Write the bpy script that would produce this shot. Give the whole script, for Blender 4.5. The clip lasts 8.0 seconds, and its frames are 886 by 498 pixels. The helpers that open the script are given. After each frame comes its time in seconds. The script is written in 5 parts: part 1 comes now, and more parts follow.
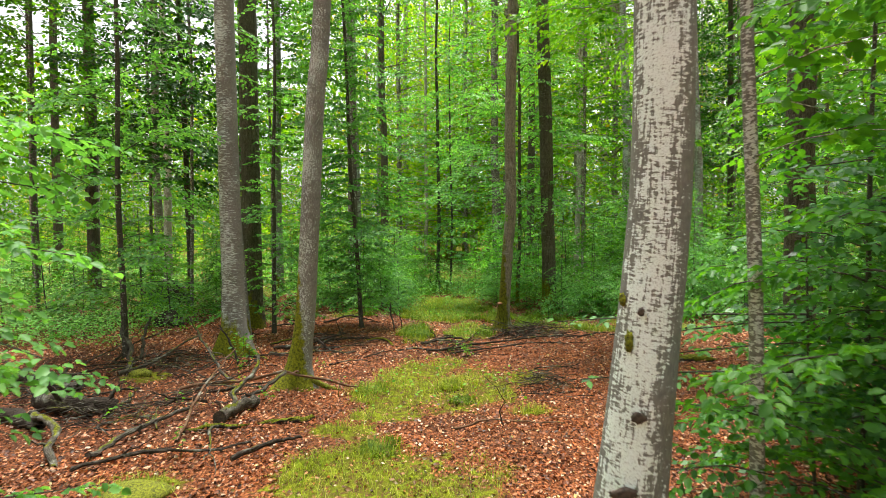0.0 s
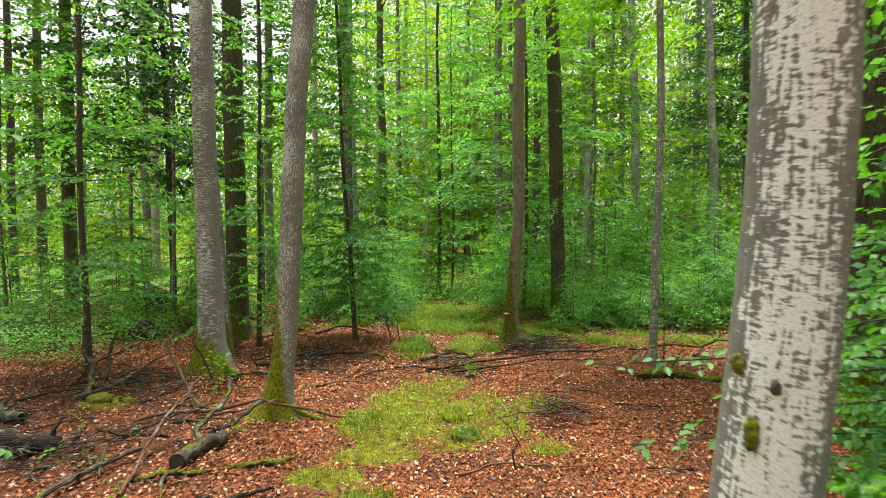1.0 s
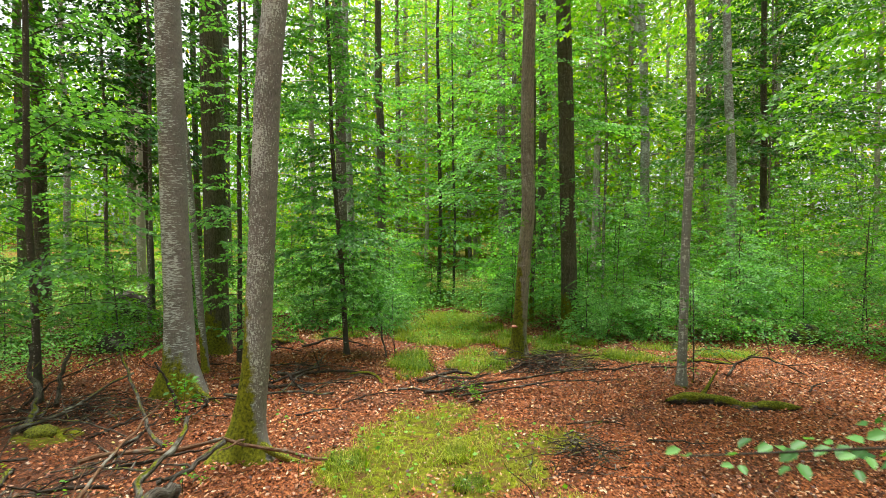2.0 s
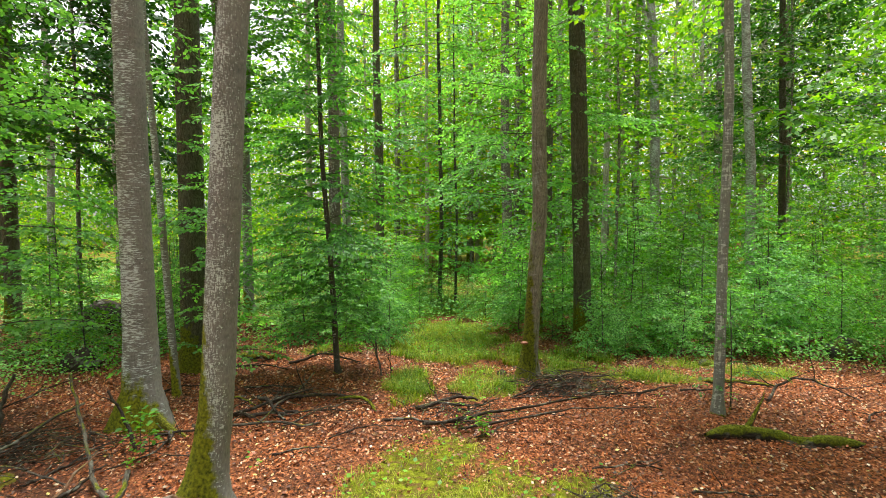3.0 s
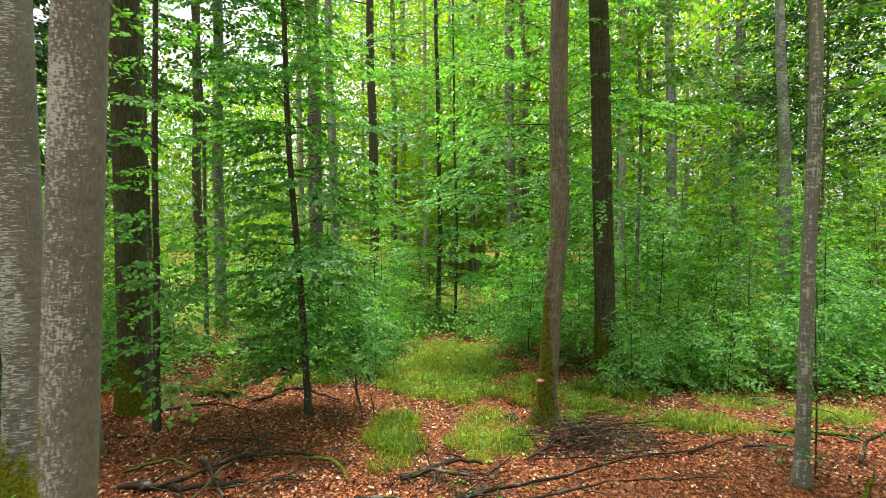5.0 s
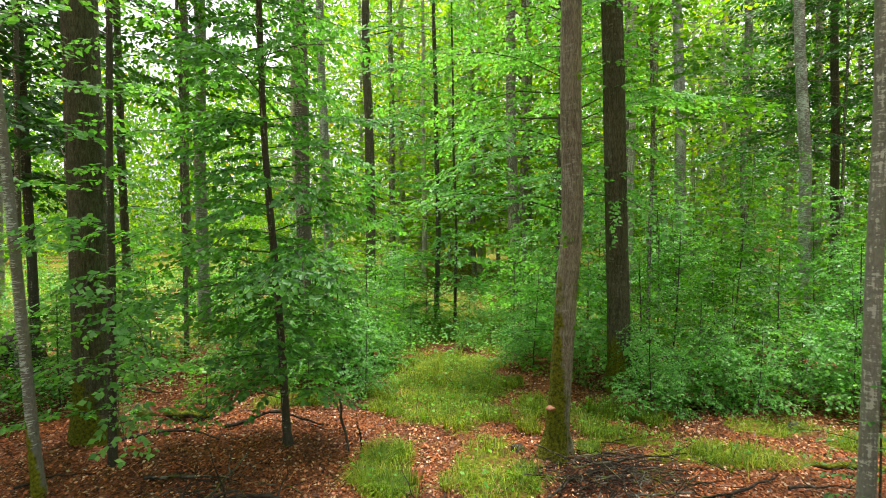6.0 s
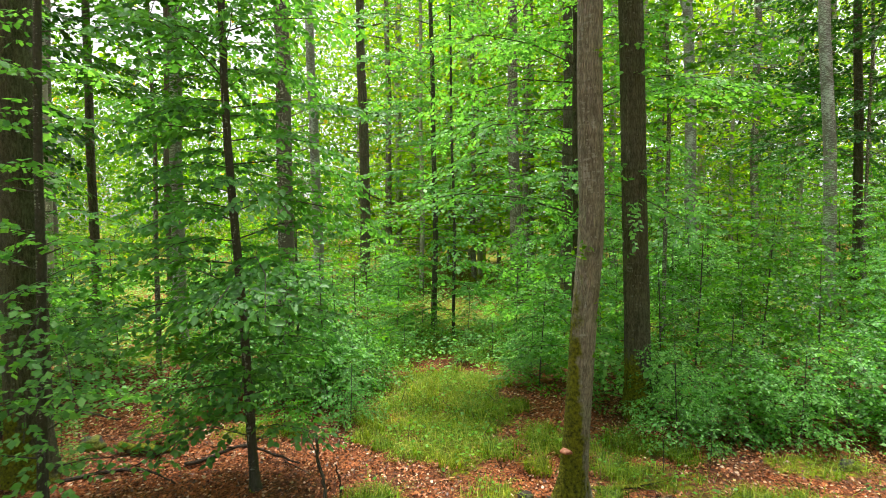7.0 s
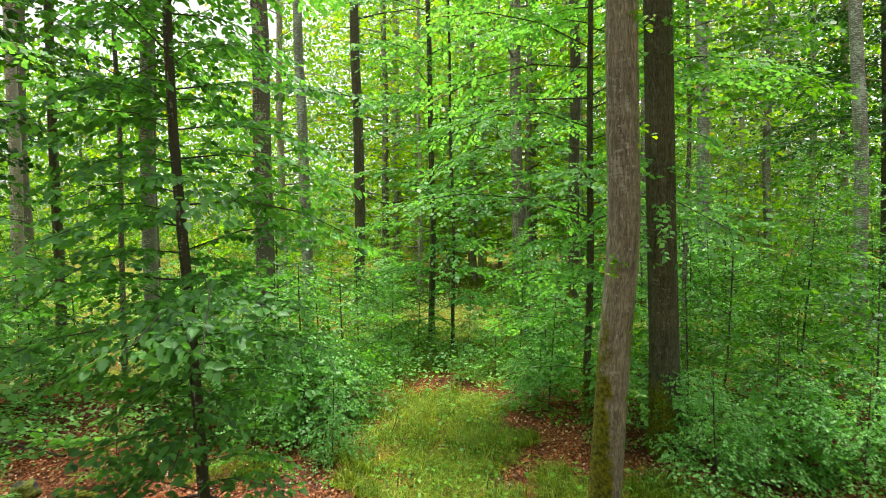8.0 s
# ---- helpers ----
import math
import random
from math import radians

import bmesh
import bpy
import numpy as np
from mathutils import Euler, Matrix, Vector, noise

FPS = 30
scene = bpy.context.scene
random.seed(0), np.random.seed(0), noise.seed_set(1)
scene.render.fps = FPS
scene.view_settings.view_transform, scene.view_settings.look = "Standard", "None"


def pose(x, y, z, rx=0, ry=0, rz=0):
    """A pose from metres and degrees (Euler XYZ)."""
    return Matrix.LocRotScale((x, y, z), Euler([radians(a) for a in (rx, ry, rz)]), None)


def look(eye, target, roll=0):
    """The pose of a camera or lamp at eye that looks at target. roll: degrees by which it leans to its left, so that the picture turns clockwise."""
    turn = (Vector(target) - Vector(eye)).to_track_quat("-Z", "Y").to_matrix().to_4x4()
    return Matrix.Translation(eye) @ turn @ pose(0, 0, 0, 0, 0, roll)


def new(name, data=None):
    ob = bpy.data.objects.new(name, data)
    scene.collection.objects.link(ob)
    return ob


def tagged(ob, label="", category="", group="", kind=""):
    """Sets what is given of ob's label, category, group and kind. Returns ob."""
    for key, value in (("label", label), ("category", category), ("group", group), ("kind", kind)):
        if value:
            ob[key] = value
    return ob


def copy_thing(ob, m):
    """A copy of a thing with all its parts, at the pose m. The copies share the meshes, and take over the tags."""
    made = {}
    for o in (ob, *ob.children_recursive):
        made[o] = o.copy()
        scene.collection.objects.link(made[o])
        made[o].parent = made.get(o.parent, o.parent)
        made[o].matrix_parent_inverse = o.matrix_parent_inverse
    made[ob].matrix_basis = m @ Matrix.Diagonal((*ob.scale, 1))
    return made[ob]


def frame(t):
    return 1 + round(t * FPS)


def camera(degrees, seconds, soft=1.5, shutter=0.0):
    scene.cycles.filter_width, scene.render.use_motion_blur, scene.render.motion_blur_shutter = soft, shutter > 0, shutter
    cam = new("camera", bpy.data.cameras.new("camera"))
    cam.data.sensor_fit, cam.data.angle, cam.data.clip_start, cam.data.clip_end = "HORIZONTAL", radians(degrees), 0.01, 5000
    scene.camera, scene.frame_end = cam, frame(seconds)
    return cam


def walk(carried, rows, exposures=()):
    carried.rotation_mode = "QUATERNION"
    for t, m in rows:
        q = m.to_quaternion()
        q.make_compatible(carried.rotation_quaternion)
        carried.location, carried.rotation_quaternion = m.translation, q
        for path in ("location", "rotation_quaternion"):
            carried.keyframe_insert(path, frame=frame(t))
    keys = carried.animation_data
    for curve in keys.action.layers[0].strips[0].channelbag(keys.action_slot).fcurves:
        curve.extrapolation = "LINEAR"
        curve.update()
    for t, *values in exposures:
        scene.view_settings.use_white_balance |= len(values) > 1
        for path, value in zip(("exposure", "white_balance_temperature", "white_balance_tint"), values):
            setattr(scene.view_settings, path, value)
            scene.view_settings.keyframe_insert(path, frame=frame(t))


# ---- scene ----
cam = camera(75.0, 8.0, soft=0.6, shutter=0.45)
ROWS = [
    (0.0, 0.000, 0.000, 2.080, -0.01, -2.48, 0.21),
    (0.5, -0.008, 0.448, 2.104, 0.02, -2.46, 0.20),
    (1.0, -0.009, 0.927, 2.124, 0.07, -2.45, 0.15),
    (1.5, -0.006, 1.418, 2.139, 0.11, -2.45, 0.12),
    (3.0, -0.024, 2.838, 2.195, 0.21, -2.33, 0.19),
    (3.5, -0.009, 3.255, 2.218, 0.23, -2.28, 0.23),
    (4.0, 0.007, 3.651, 2.238, 0.26, -2.27, 0.22),
    (4.5, 0.021, 4.034, 2.256, 0.31, -2.22, 0.21),
    (6.0, 0.078, 5.190, 2.320, 0.39, -2.20, 0.38),
    (6.5, 0.098, 5.624, 2.350, 0.39, -2.22, 0.38),
    (7.0, 0.119, 6.083, 2.382, 0.37, -2.25, 0.39),
    (7.5, 0.141, 6.548, 2.407, 0.38, -2.24, 0.38),
    (8.0, 0.151, 7.009, 2.437, 0.38, -2.23, 0.44),
]
walk(cam, [(t, pose(x, y, z, 90 + pitch, roll, yaw)) for t, x, y, z, yaw, pitch, roll in ROWS], [(0.0, 1.36, 6600, 10), (3.5, 1.47, 6600, 10), (6.0, 1.5, 6600, 10), (8.0, 1.57, 6600, 10)])

# world, sun and exposure: an overcast summer day
world = bpy.data.worlds.new("sky")
scene.world = world
world.use_nodes = True
wn = world.node_tree.nodes
wl = world.node_tree.links
sky = wn.new("ShaderNodeTexSky")
sky.sky_type = "NISHITA"
sky.sun_disc = False
sky.sun_elevation = radians(77)
sky.sun_rotation = radians(0)
sky.dust_density = 3.0
cloud = wn.new("ShaderNodeHueSaturation")
cloud.inputs["Saturation"].default_value = 0.12
wl.new(sky.outputs["Color"], cloud.inputs["Color"])
wl.new(cloud.outputs["Color"], wn["Background"].inputs["Color"])
wn["Background"].inputs["Strength"].default_value = 0.11
sun_data = bpy.data.lights.new("sun", "SUN")
sun_data.energy = 3.2
sun_data.angle = radians(22)
sun_data.color = (1.0, 0.97, 0.91)
sun = new("sun", sun_data)
sun.matrix_world = look((0.0, 10.0, 44.0), (0, 0, 0))


# ---------------------------------------------------------------- materials


class Mat:
    """A small wrapper that strings shader nodes together."""

    def __init__(self, name):
        self.m = bpy.data.materials.new(name)
        self.m.use_nodes = True
        self.n = self.m.node_tree.nodes
        self.l = self.m.node_tree.links
        self.b = self.n["Principled BSDF"]
        self.o = self.n["Material Output"]

    def node(self, kind, **sets):
        nd = self.n.new(kind)
        for key, value in sets.items():
            nd.inputs[key].default_value = value
        return nd

    def link(self, a, b):
        self.l.new(a, b)

    def coord(self, which="Object", scale=(1, 1, 1)):
        tc = self.n.new("ShaderNodeTexCoord")
        mp = self.n.new("ShaderNodeMapping")
        mp.inputs["Scale"].default_value = scale
        self.link(tc.outputs[which], mp.inputs["Vector"])
        return mp.outputs["Vector"]

    def noise(self, vec, scale, detail=3.0, rough=0.55):
        nd = self.node("ShaderNodeTexNoise", Scale=scale, Detail=detail, Roughness=rough)
        self.link(vec, nd.inputs["Vector"])
        return nd.outputs["Fac"]

    def ramp(self, fac, stops, smooth=False):
        nd = self.n.new("ShaderNodeValToRGB")
        cr = nd.color_ramp
        cr.interpolation = "EASE" if smooth else "LINEAR"
        while len(cr.elements) < len(stops):
            cr.elements.new(0.5)
        for el, (p, c) in zip(cr.elements, stops):
            el.position = p
            el.color = (c, c, c, 1) if isinstance(c, (int, float)) else (*c, 1)
        self.link(fac, nd.inputs["Fac"])
        return nd.outputs["Color"]

    def math(self, op, a, b, clamp=False):
        nd = self.n.new("ShaderNodeMath")
        nd.operation = op
        nd.use_clamp = clamp
        for i, v in enumerate((a, b)):
            if isinstance(v, (int, float)):
                nd.inputs[i].default_value = v
            else:
                self.link(v, nd.inputs[i])
        return nd.outputs[0]

    def mix(self, fac, a, b, blend="MIX"):
        nd = self.n.new("ShaderNodeMix")
        nd.data_type = "RGBA"
        nd.blend_type = blend
        for i, v in ((0, fac), (6, a), (7, b)):
            if isinstance(v, (int, float)):
                nd.inputs[i].default_value = v
            elif isinstance(v, tuple):
                nd.inputs[i].default_value = (*v, 1)
            else:
                self.link(v, nd.inputs[i])
        return nd.outputs[2]

    def bump(self, height, strength, distance):
        nd = self.node("ShaderNodeBump", Strength=strength, Distance=distance)
        self.link(height, nd.inputs["Height"])
        self.link(nd.outputs["Normal"], self.b.inputs["Normal"])


def leaf_material(name, stops, trans, share=0.42, rough=0.42, warm=None, vary=0.5):
    """Thin green leaf: glossy above, letting light through; every leaf has its own tint."""
    M = Mat(name)
    geo = M.n.new("ShaderNodeNewGeometry")
    rnd = geo.outputs["Random Per Island"]
    # broad noise paints whole fronds as lit or shaded
    big = M.noise(M.coord("Object"), 0.9, 2.0)
    info = M.n.new("ShaderNodeObjectInfo")
    own = M.math("MULTIPLY", M.math("SUBTRACT", info.outputs["Random"], 0.5), 0.3)
    fac = M.math("ADD", M.math("ADD", M.math("MULTIPLY", rnd, vary), 0.48 - vary / 2), M.math("ADD", own, M.math("MULTIPLY", M.math("SUBTRACT", big, 0.47), 0.9)), True)
    col = M.ramp(fac, stops)
    if warm:
        sel = M.ramp(M.math("FRACT", M.math("MULTIPLY", rnd, 37.0), 0.0), [(0.96, 0.0), (0.985, 1.0)])
        col = M.mix(sel, col, warm)
    M.link(col, M.b.inputs["Base Color"])
    M.b.inputs["Roughness"].default_value = rough
    M.b.inputs["Specular IOR Level"].default_value = 0.25 if rough > 0.5 else 0.38
    tr = M.n.new("ShaderNodeBsdfTranslucent")
    M.link(M.mix(1.0, col, trans, "MULTIPLY"), tr.inputs["Color"])
    mx = M.n.new("ShaderNodeMixShader")
    mx.inputs[0].default_value = share
    M.link(M.b.outputs[0], mx.inputs[1])
    M.link(tr.outputs[0], mx.inputs[2])
    M.link(mx.outputs[0], M.o.inputs["Surface"])
    return M.m


beech_leaf = leaf_material("beech_leaf", [(0.0, (0.014, 0.06, 0.010)), (0.45, (0.05, 0.18, 0.018)), (0.8, (0.12, 0.30, 0.024)), (1.0, (0.22, 0.42, 0.026))], (2.1, 1.9, 0.5), 0.48, 0.48)
young_leaf = leaf_material("young_leaf", [(0.0, (0.022, 0.10, 0.014)), (0.5, (0.09, 0.29, 0.03)), (0.9, (0.2, 0.45, 0.042))], (1.9, 1.8, 0.5), 0.45, 0.48)
# paler, bluer leaf: sheen from the sky is put into its colour
shade_leaf = leaf_material("shade_leaf", [(0.0, (0.026, 0.10, 0.026)), (0.5, (0.125, 0.335, 0.085)), (0.9, (0.26, 0.54, 0.15))], (1.7, 1.8, 0.6), 0.44, 0.48)
# yellower, brighter leaf: the glow of sunlit, backlit foliage is in its colour
sunny_leaf = leaf_material("sunny_leaf", [(0.1, (0.042, 0.14, 0.012)), (0.5, (0.095, 0.26, 0.015)), (0.9, (0.24, 0.42, 0.016))], (2.2, 1.9, 0.45), 0.56, 0.45, (0.34, 0.28, 0.03))
# beech leaf with the shade under the canopy put into its colour
shaded_beech_leaf = leaf_material("shaded_beech_leaf", [(0.0, (0.012, 0.048, 0.011)), (0.5, (0.034, 0.125, 0.021)), (0.95, (0.075, 0.22, 0.03))], (1.6, 1.9, 0.7), 0.3, 0.4)
# darkened copy of the beech leaf: dim light painted into the colour
dim_beech_leaf = leaf_material("dim_beech_leaf", [(0.0, (0.014, 0.058, 0.018)), (0.5, (0.055, 0.18, 0.055)), (0.95, (0.13, 0.33, 0.085))], (1.8, 1.9, 0.6), 0.4, 0.4)
needle_leaf = leaf_material("needle_leaf", [(0.1, (0.03, 0.06, 0.025)), (0.9, (0.07, 0.11, 0.035))], (1.3, 1.5, 0.8), 0.25, 0.6)
tuft_blade = leaf_material("tuft_blade", [(0.05, (0.048, 0.10, 0.007)), (0.45, (0.125, 0.215, 0.012)), (0.8, (0.225, 0.335, 0.02)), (0.97, (0.38, 0.38, 0.07))], (1.7, 1.7, 0.5), 0.32, 0.6, None, 0.9)
grass_blade = leaf_material("grass_blade", [(0.05, (0.085, 0.12, 0.008)), (0.45, (0.185, 0.25, 0.012)), (0.8, (0.29, 0.38, 0.02)), (0.97, (0.42, 0.42, 0.10))], (1.7, 1.7, 0.6), 0.4, 0.65, None, 1.0)


def bark_material(name, dark, light, lichen, amount, moss_top, furrow=False, moss_side=(-0.8, -0.5, 0.0), streak=(60, 6), crack=(14, 42), shelter=0.11):
    """Bark with bands, lichen blotches and moss creeping up from the foot."""
    M = Mat(name)
    uv = M.coord("UV")
    obj = M.coord("Object")
    fine = M.noise(M.coord("UV", (80, 14, 1) if furrow else (95, 26, 1)), 1.0, 4.0)
    wide = M.noise(obj, 2.3, 4.0)
    band = M.noise(M.coord("UV", (34, 3, 1) if furrow else (7, 16, 1)), 1.0, 3.0)
    f = M.math("ADD", M.math("MULTIPLY", fine, 0.35 if furrow else 0.5), M.math("MULTIPLY", M.math("ADD", wide, M.math("MULTIPLY", band, 1.6 if furrow else 0.8)), 0.28))
    if furrow:
        cut = M.math("ABSOLUTE", M.math("SUBTRACT", M.noise(M.coord("UV", (85, 10, 1)), 1.0, 3.0, 0.6), 0.5), 0.0)
        ridge = M.ramp(cut, [(0.0, 0.0), (0.09, 1.0)])
        f = M.math("ADD", M.math("MULTIPLY", f, 0.7), M.math("MULTIPLY", ridge, 0.17))
    col = M.ramp(f, [(0.34, dark), (0.72, light)])
    # lichen: crusts split by upright and level cracks, thinning out on the sheltered side
    jig = M.node("ShaderNodeTexNoise", Scale=30.0, Detail=3.0)
    M.link(uv, jig.inputs["Vector"])
    off = M.n.new("ShaderNodeVectorMath")
    off.operation = "SCALE"
    off.inputs["Scale"].default_value = 0.012
    M.link(jig.outputs["Color"], off.inputs[0])
    add = M.n.new("ShaderNodeVectorMath")
    M.link(uv, add.inputs[0])
    M.link(off.outputs[0], add.inputs[1])

    def stretched(scale, detail):
        mp = M.n.new("ShaderNodeMapping")
        mp.inputs["Scale"].default_value = (*scale, 1)
        M.link(add.outputs[0], mp.inputs["Vector"])
        return M.noise(mp.outputs["Vector"], 1.0, detail, 0.6)

    upright = stretched(streak, 2.0)
    level = stretched(crack, 2.0)
    patch = M.noise(obj, 3.2, 5.0, 0.65)
    gn = M.n.new("ShaderNodeNewGeometry")
    lee = M.n.new("ShaderNodeVectorMath")
    lee.operation = "DOT_PRODUCT"
    M.link(gn.outputs["Normal"], lee.inputs[0])
    lee.inputs[1].default_value = (-0.45, -0.89, 0.0)
    val = M.math("ADD", M.math("ADD", M.math("MULTIPLY", upright, 0.5), M.math("MULTIPLY", level, 0.5)), M.math("ADD", M.math("MULTIPLY", M.math("SUBTRACT", patch, 0.5), 0.4), M.math("MULTIPLY", M.math("SUBTRACT", lee.outputs["Value"], 0.0 if shelter < 0.2 else 0.62), shelter)))
    thr = 0.72 - amount
    lich = M.ramp(val, [(thr, 0.0), (thr + 0.045, 1.0)])
    lich = M.math("MULTIPLY", lich, M.ramp(M.noise(M.coord("UV", (170, 130, 1)), 1.0, 2.0), [(0.32, 0.55), (0.5, 1.0)]))
    col = M.mix(lich, col, lichen)
    # moss
    geo = M.n.new("ShaderNodeNewGeometry")
    dot = M.n.new("ShaderNodeVectorMath")
    dot.operation = "DOT_PRODUCT"
    M.link(geo.outputs["Normal"], dot.inputs[0])
    dot.inputs[1].default_value = moss_side
    sep = M.n.new("ShaderNodeSeparateXYZ")
    M.link(obj, sep.inputs[0])
    rise = M.math("MULTIPLY", sep.outputs["Z"], 1.0 / max(moss_top, 0.01))
    mossy = M.math("SUBTRACT", M.math("ADD", M.math("MULTIPLY", dot.outputs["Value"], 0.45), M.math("MULTIPLY", M.noise(obj, 9.0, 4.0), 1.0)), rise)
    mm = M.ramp(M.math("ADD", mossy, 0.45, True), [(0.35, 0.0), (0.55, 1.0)])
    mcol = M.ramp(M.noise(obj, 42.0, 3.0), [(0.3, (0.05, 0.058, 0.006)), (0.7, (0.30, 0.31, 0.016))])
    col = M.mix(mm, col, mcol)
    M.link(col, M.b.inputs["Base Color"])
    M.b.inputs["Roughness"].default_value = 0.88
    M.b.inputs["Specular IOR Level"].default_value = 0.25
    M.bump(M.math("ADD", f, M.math("MULTIPLY", mm, M.noise(obj, 90.0, 2.0))), 0.9 if furrow else 0.5, 0.05 if furrow else 0.015)
    return M.m


bark_near = bark_material("bark_blotched", (0.14, 0.14, 0.128), (0.31, 0.315, 0.285), (0.88, 0.96, 0.95), 0.2, 0.3, False, (-0.8, -0.5, 0.0), (85, 7), (30, 75), 0.25)
bark_beech = bark_material("bark_grey", (0.11, 0.105, 0.095), (0.33, 0.312, 0.283), (0.62, 0.68, 0.66), 0.115, 0.75, False, (-0.8, -0.5, 0.0), (13, 62), (26, 120))
bark_mossy = bark_material("bark_grey_mossy", (0.11, 0.105, 0.095), (0.33, 0.312, 0.283), (0.60, 0.64, 0.61), 0.115, 1.5, False, (-1.35, -0.1, 0.0), (130, 20), (45, 95))
bark_slim = bark_material("bark_slim", (0.14, 0.14, 0.125), (0.34, 0.34, 0.30), (0.56, 0.58, 0.53), 0.09, 0.1)
bark_oak = bark_material("bark_brown", (0.15, 0.132, 0.098), (0.52, 0.47, 0.36), (0.44, 0.42, 0.36), 0.06, 1.7, True, (-1.1, -0.2, 0.0))
bark_dark = bark_material("bark_dark", (0.045, 0.042, 0.028), (0.22, 0.2, 0.135), (0.22, 0.21, 0.17), 0.02, 0.9, True)
bark_sapling = bark_material("bark_thin", (0.04, 0.036, 0.029), (0.12, 0.107, 0.086), (0.34, 0.33, 0.29), 0.06, 0.1)
bark_speckled = bark_material("bark_speckled", (0.07, 0.06, 0.048), (0.20, 0.175, 0.145), (0.50, 0.49, 0.45), 0.11, 0.4, False, (-0.8, -0.5, 0.0), (50, 22), (26, 55))
bark_birch = bark_material("bark_birch", (0.11, 0.10, 0.088), (0.30, 0.28, 0.25), (0.66, 0.66, 0.63), 0.13, 0.3, False, (-0.8, -0.5, 0.0), (40, 45), (50, 90))
# bark for trunks farther off, with the haze of distance in its pale colour
bark_hazed = bark_material("bark_hazed", (0.20, 0.18, 0.15), (0.40, 0.36, 0.32), (0.60, 0.58, 0.54), 0.12, 0.2)


def deadwood_material(name, dark, light, moss):
    M = Mat(name)
    obj = M.coord("Object")
    f = M.noise(M.coord("UV", (90, 14, 1)), 1.0, 4.0)
    col = M.ramp(f, [(0.3, dark), (0.7, light)])
    col = M.mix(M.ramp(M.noise(obj, 7.0, 3.0), [(0.55, 0.0), (0.68, 0.75)]), col, (0.30, 0.30, 0.25))
    geo = M.n.new("ShaderNodeNewGeometry")
    sep = M.n.new("ShaderNodeSeparateXYZ")
    M.link(geo.outputs["Normal"], sep.inputs[0])
    up = M.math("ADD", M.math("MULTIPLY", sep.outputs["Z"], 0.35), M.noise(obj, 5.0, 4.0))
    mm = M.ramp(up, [(1.0 - moss, 0.0), (1.12 - moss, 1.0)])
    mcol = M.ramp(M.noise(obj, 55.0, 3.0), [(0.3, (0.06, 0.075, 0.008)), (0.7, (0.29, 0.31, 0.02))])
    M.link(M.mix(mm, col, mcol), M.b.inputs["Base Color"])
    M.b.inputs["Roughness"].default_value = 0.9
    M.b.inputs["Specular IOR Level"].default_value = 0.2
    M.bump(M.math("ADD", f, M.math("MULTIPLY", mm, M.noise(obj, 120.0, 2.0))), 1.0, 0.03)
    return M.m


wood_dark = deadwood_material("rotten_wood", (0.016, 0.012, 0.009), (0.085, 0.066, 0.05), 0.08)
wood_grey = deadwood_material("weathered_wood", (0.03, 0.026, 0.02), (0.16, 0.14, 0.11), 0.2)
wood_red = deadwood_material("barkless_wood", (0.10, 0.05, 0.03), (0.28, 0.16, 0.09), 0.1)
wood_moss = deadwood_material("mossy_wood", (0.025, 0.02, 0.015), (0.08, 0.065, 0.05), 0.52)

M = Mat("cut_wood")
rg = M.noise(M.coord("Object"), 60.0, 3.0)
M.link(M.ramp(rg, [(0.3, (0.03, 0.022, 0.017)), (0.7, (0.11, 0.08, 0.06))]), M.b.inputs["Base Color"])
M.b.inputs["Roughness"].default_value = 0.9
cut_wood = M.m

M = Mat("leaf_litter")
geo = M.n.new("ShaderNodeNewGeometry")
litter_col = M.ramp(geo.outputs["Random Per Island"], [(0.0, (0.025, 0.010, 0.006)), (0.28, (0.16, 0.045, 0.015)), (0.55, (0.45, 0.125, 0.034)), (0.8, (0.60, 0.23, 0.085)), (0.92, (0.68, 0.42, 0.26)), (0.985, (0.76, 0.60, 0.44)), (1.0, (0.66, 0.54, 0.12))])
# dark noise patches put the dapple of sunlit and dim litter into the colour
M.link(M.mix(M.ramp(M.noise(M.coord("Object"), 1.6, 5.0, 0.65), [(0.42, 0.0), (0.68, 0.6)]), litter_col, (0.07, 0.034, 0.022)), M.b.inputs["Base Color"])
M.b.inputs["Roughness"].default_value = 0.5
M.b.inputs["Specular IOR Level"].default_value = 0.35
leaf_litter = M.m

M = Mat("forest_floor")
att = M.n.new("ShaderNodeAttribute")
att.attribute_name = "moss"
obj = M.coord("Object")
vor = M.node("ShaderNodeTexVoronoi", Scale=36.0)
M.link(obj, vor.inputs["Vector"])
cellv = M.node("ShaderNodeTexVoronoi", Scale=60.0)
M.link(obj, cellv.inputs["Vector"])
soil = M.ramp(M.math("ADD", M.math("MULTIPLY", cellv.outputs["Color"], 0.55), M.math("MULTIPLY", M.noise(obj, 30.0, 4.0), 0.45)), [(0.3, (0.04, 0.016, 0.009)), (0.5, (0.19, 0.058, 0.022)), (0.68, (0.40, 0.135, 0.05)), (0.85, (0.48, 0.22, 0.10))])
soil = M.mix(M.ramp(M.noise(obj, 1.1, 3.0), [(0.4, 0.0), (0.65, 0.6)]), soil, (0.05, 0.028, 0.018))
hum = M.n.new("ShaderNodeAttribute")
hum.attribute_name = "humus"
soil = M.mix(M.math("MULTIPLY", hum.outputs["Fac"], M.ramp(M.noise(obj, 6.0, 5.0), [(0.3, 0.4), (0.6, 1.0)])), soil, (0.035, 0.022, 0.016))
mossc = M.ramp(M.noise(obj, 14.0, 5.0), [(0.34, (0.12, 0.06, 0.025)), (0.5, (0.12, 0.115, 0.010)), (0.68, (0.22, 0.255, 0.012))])
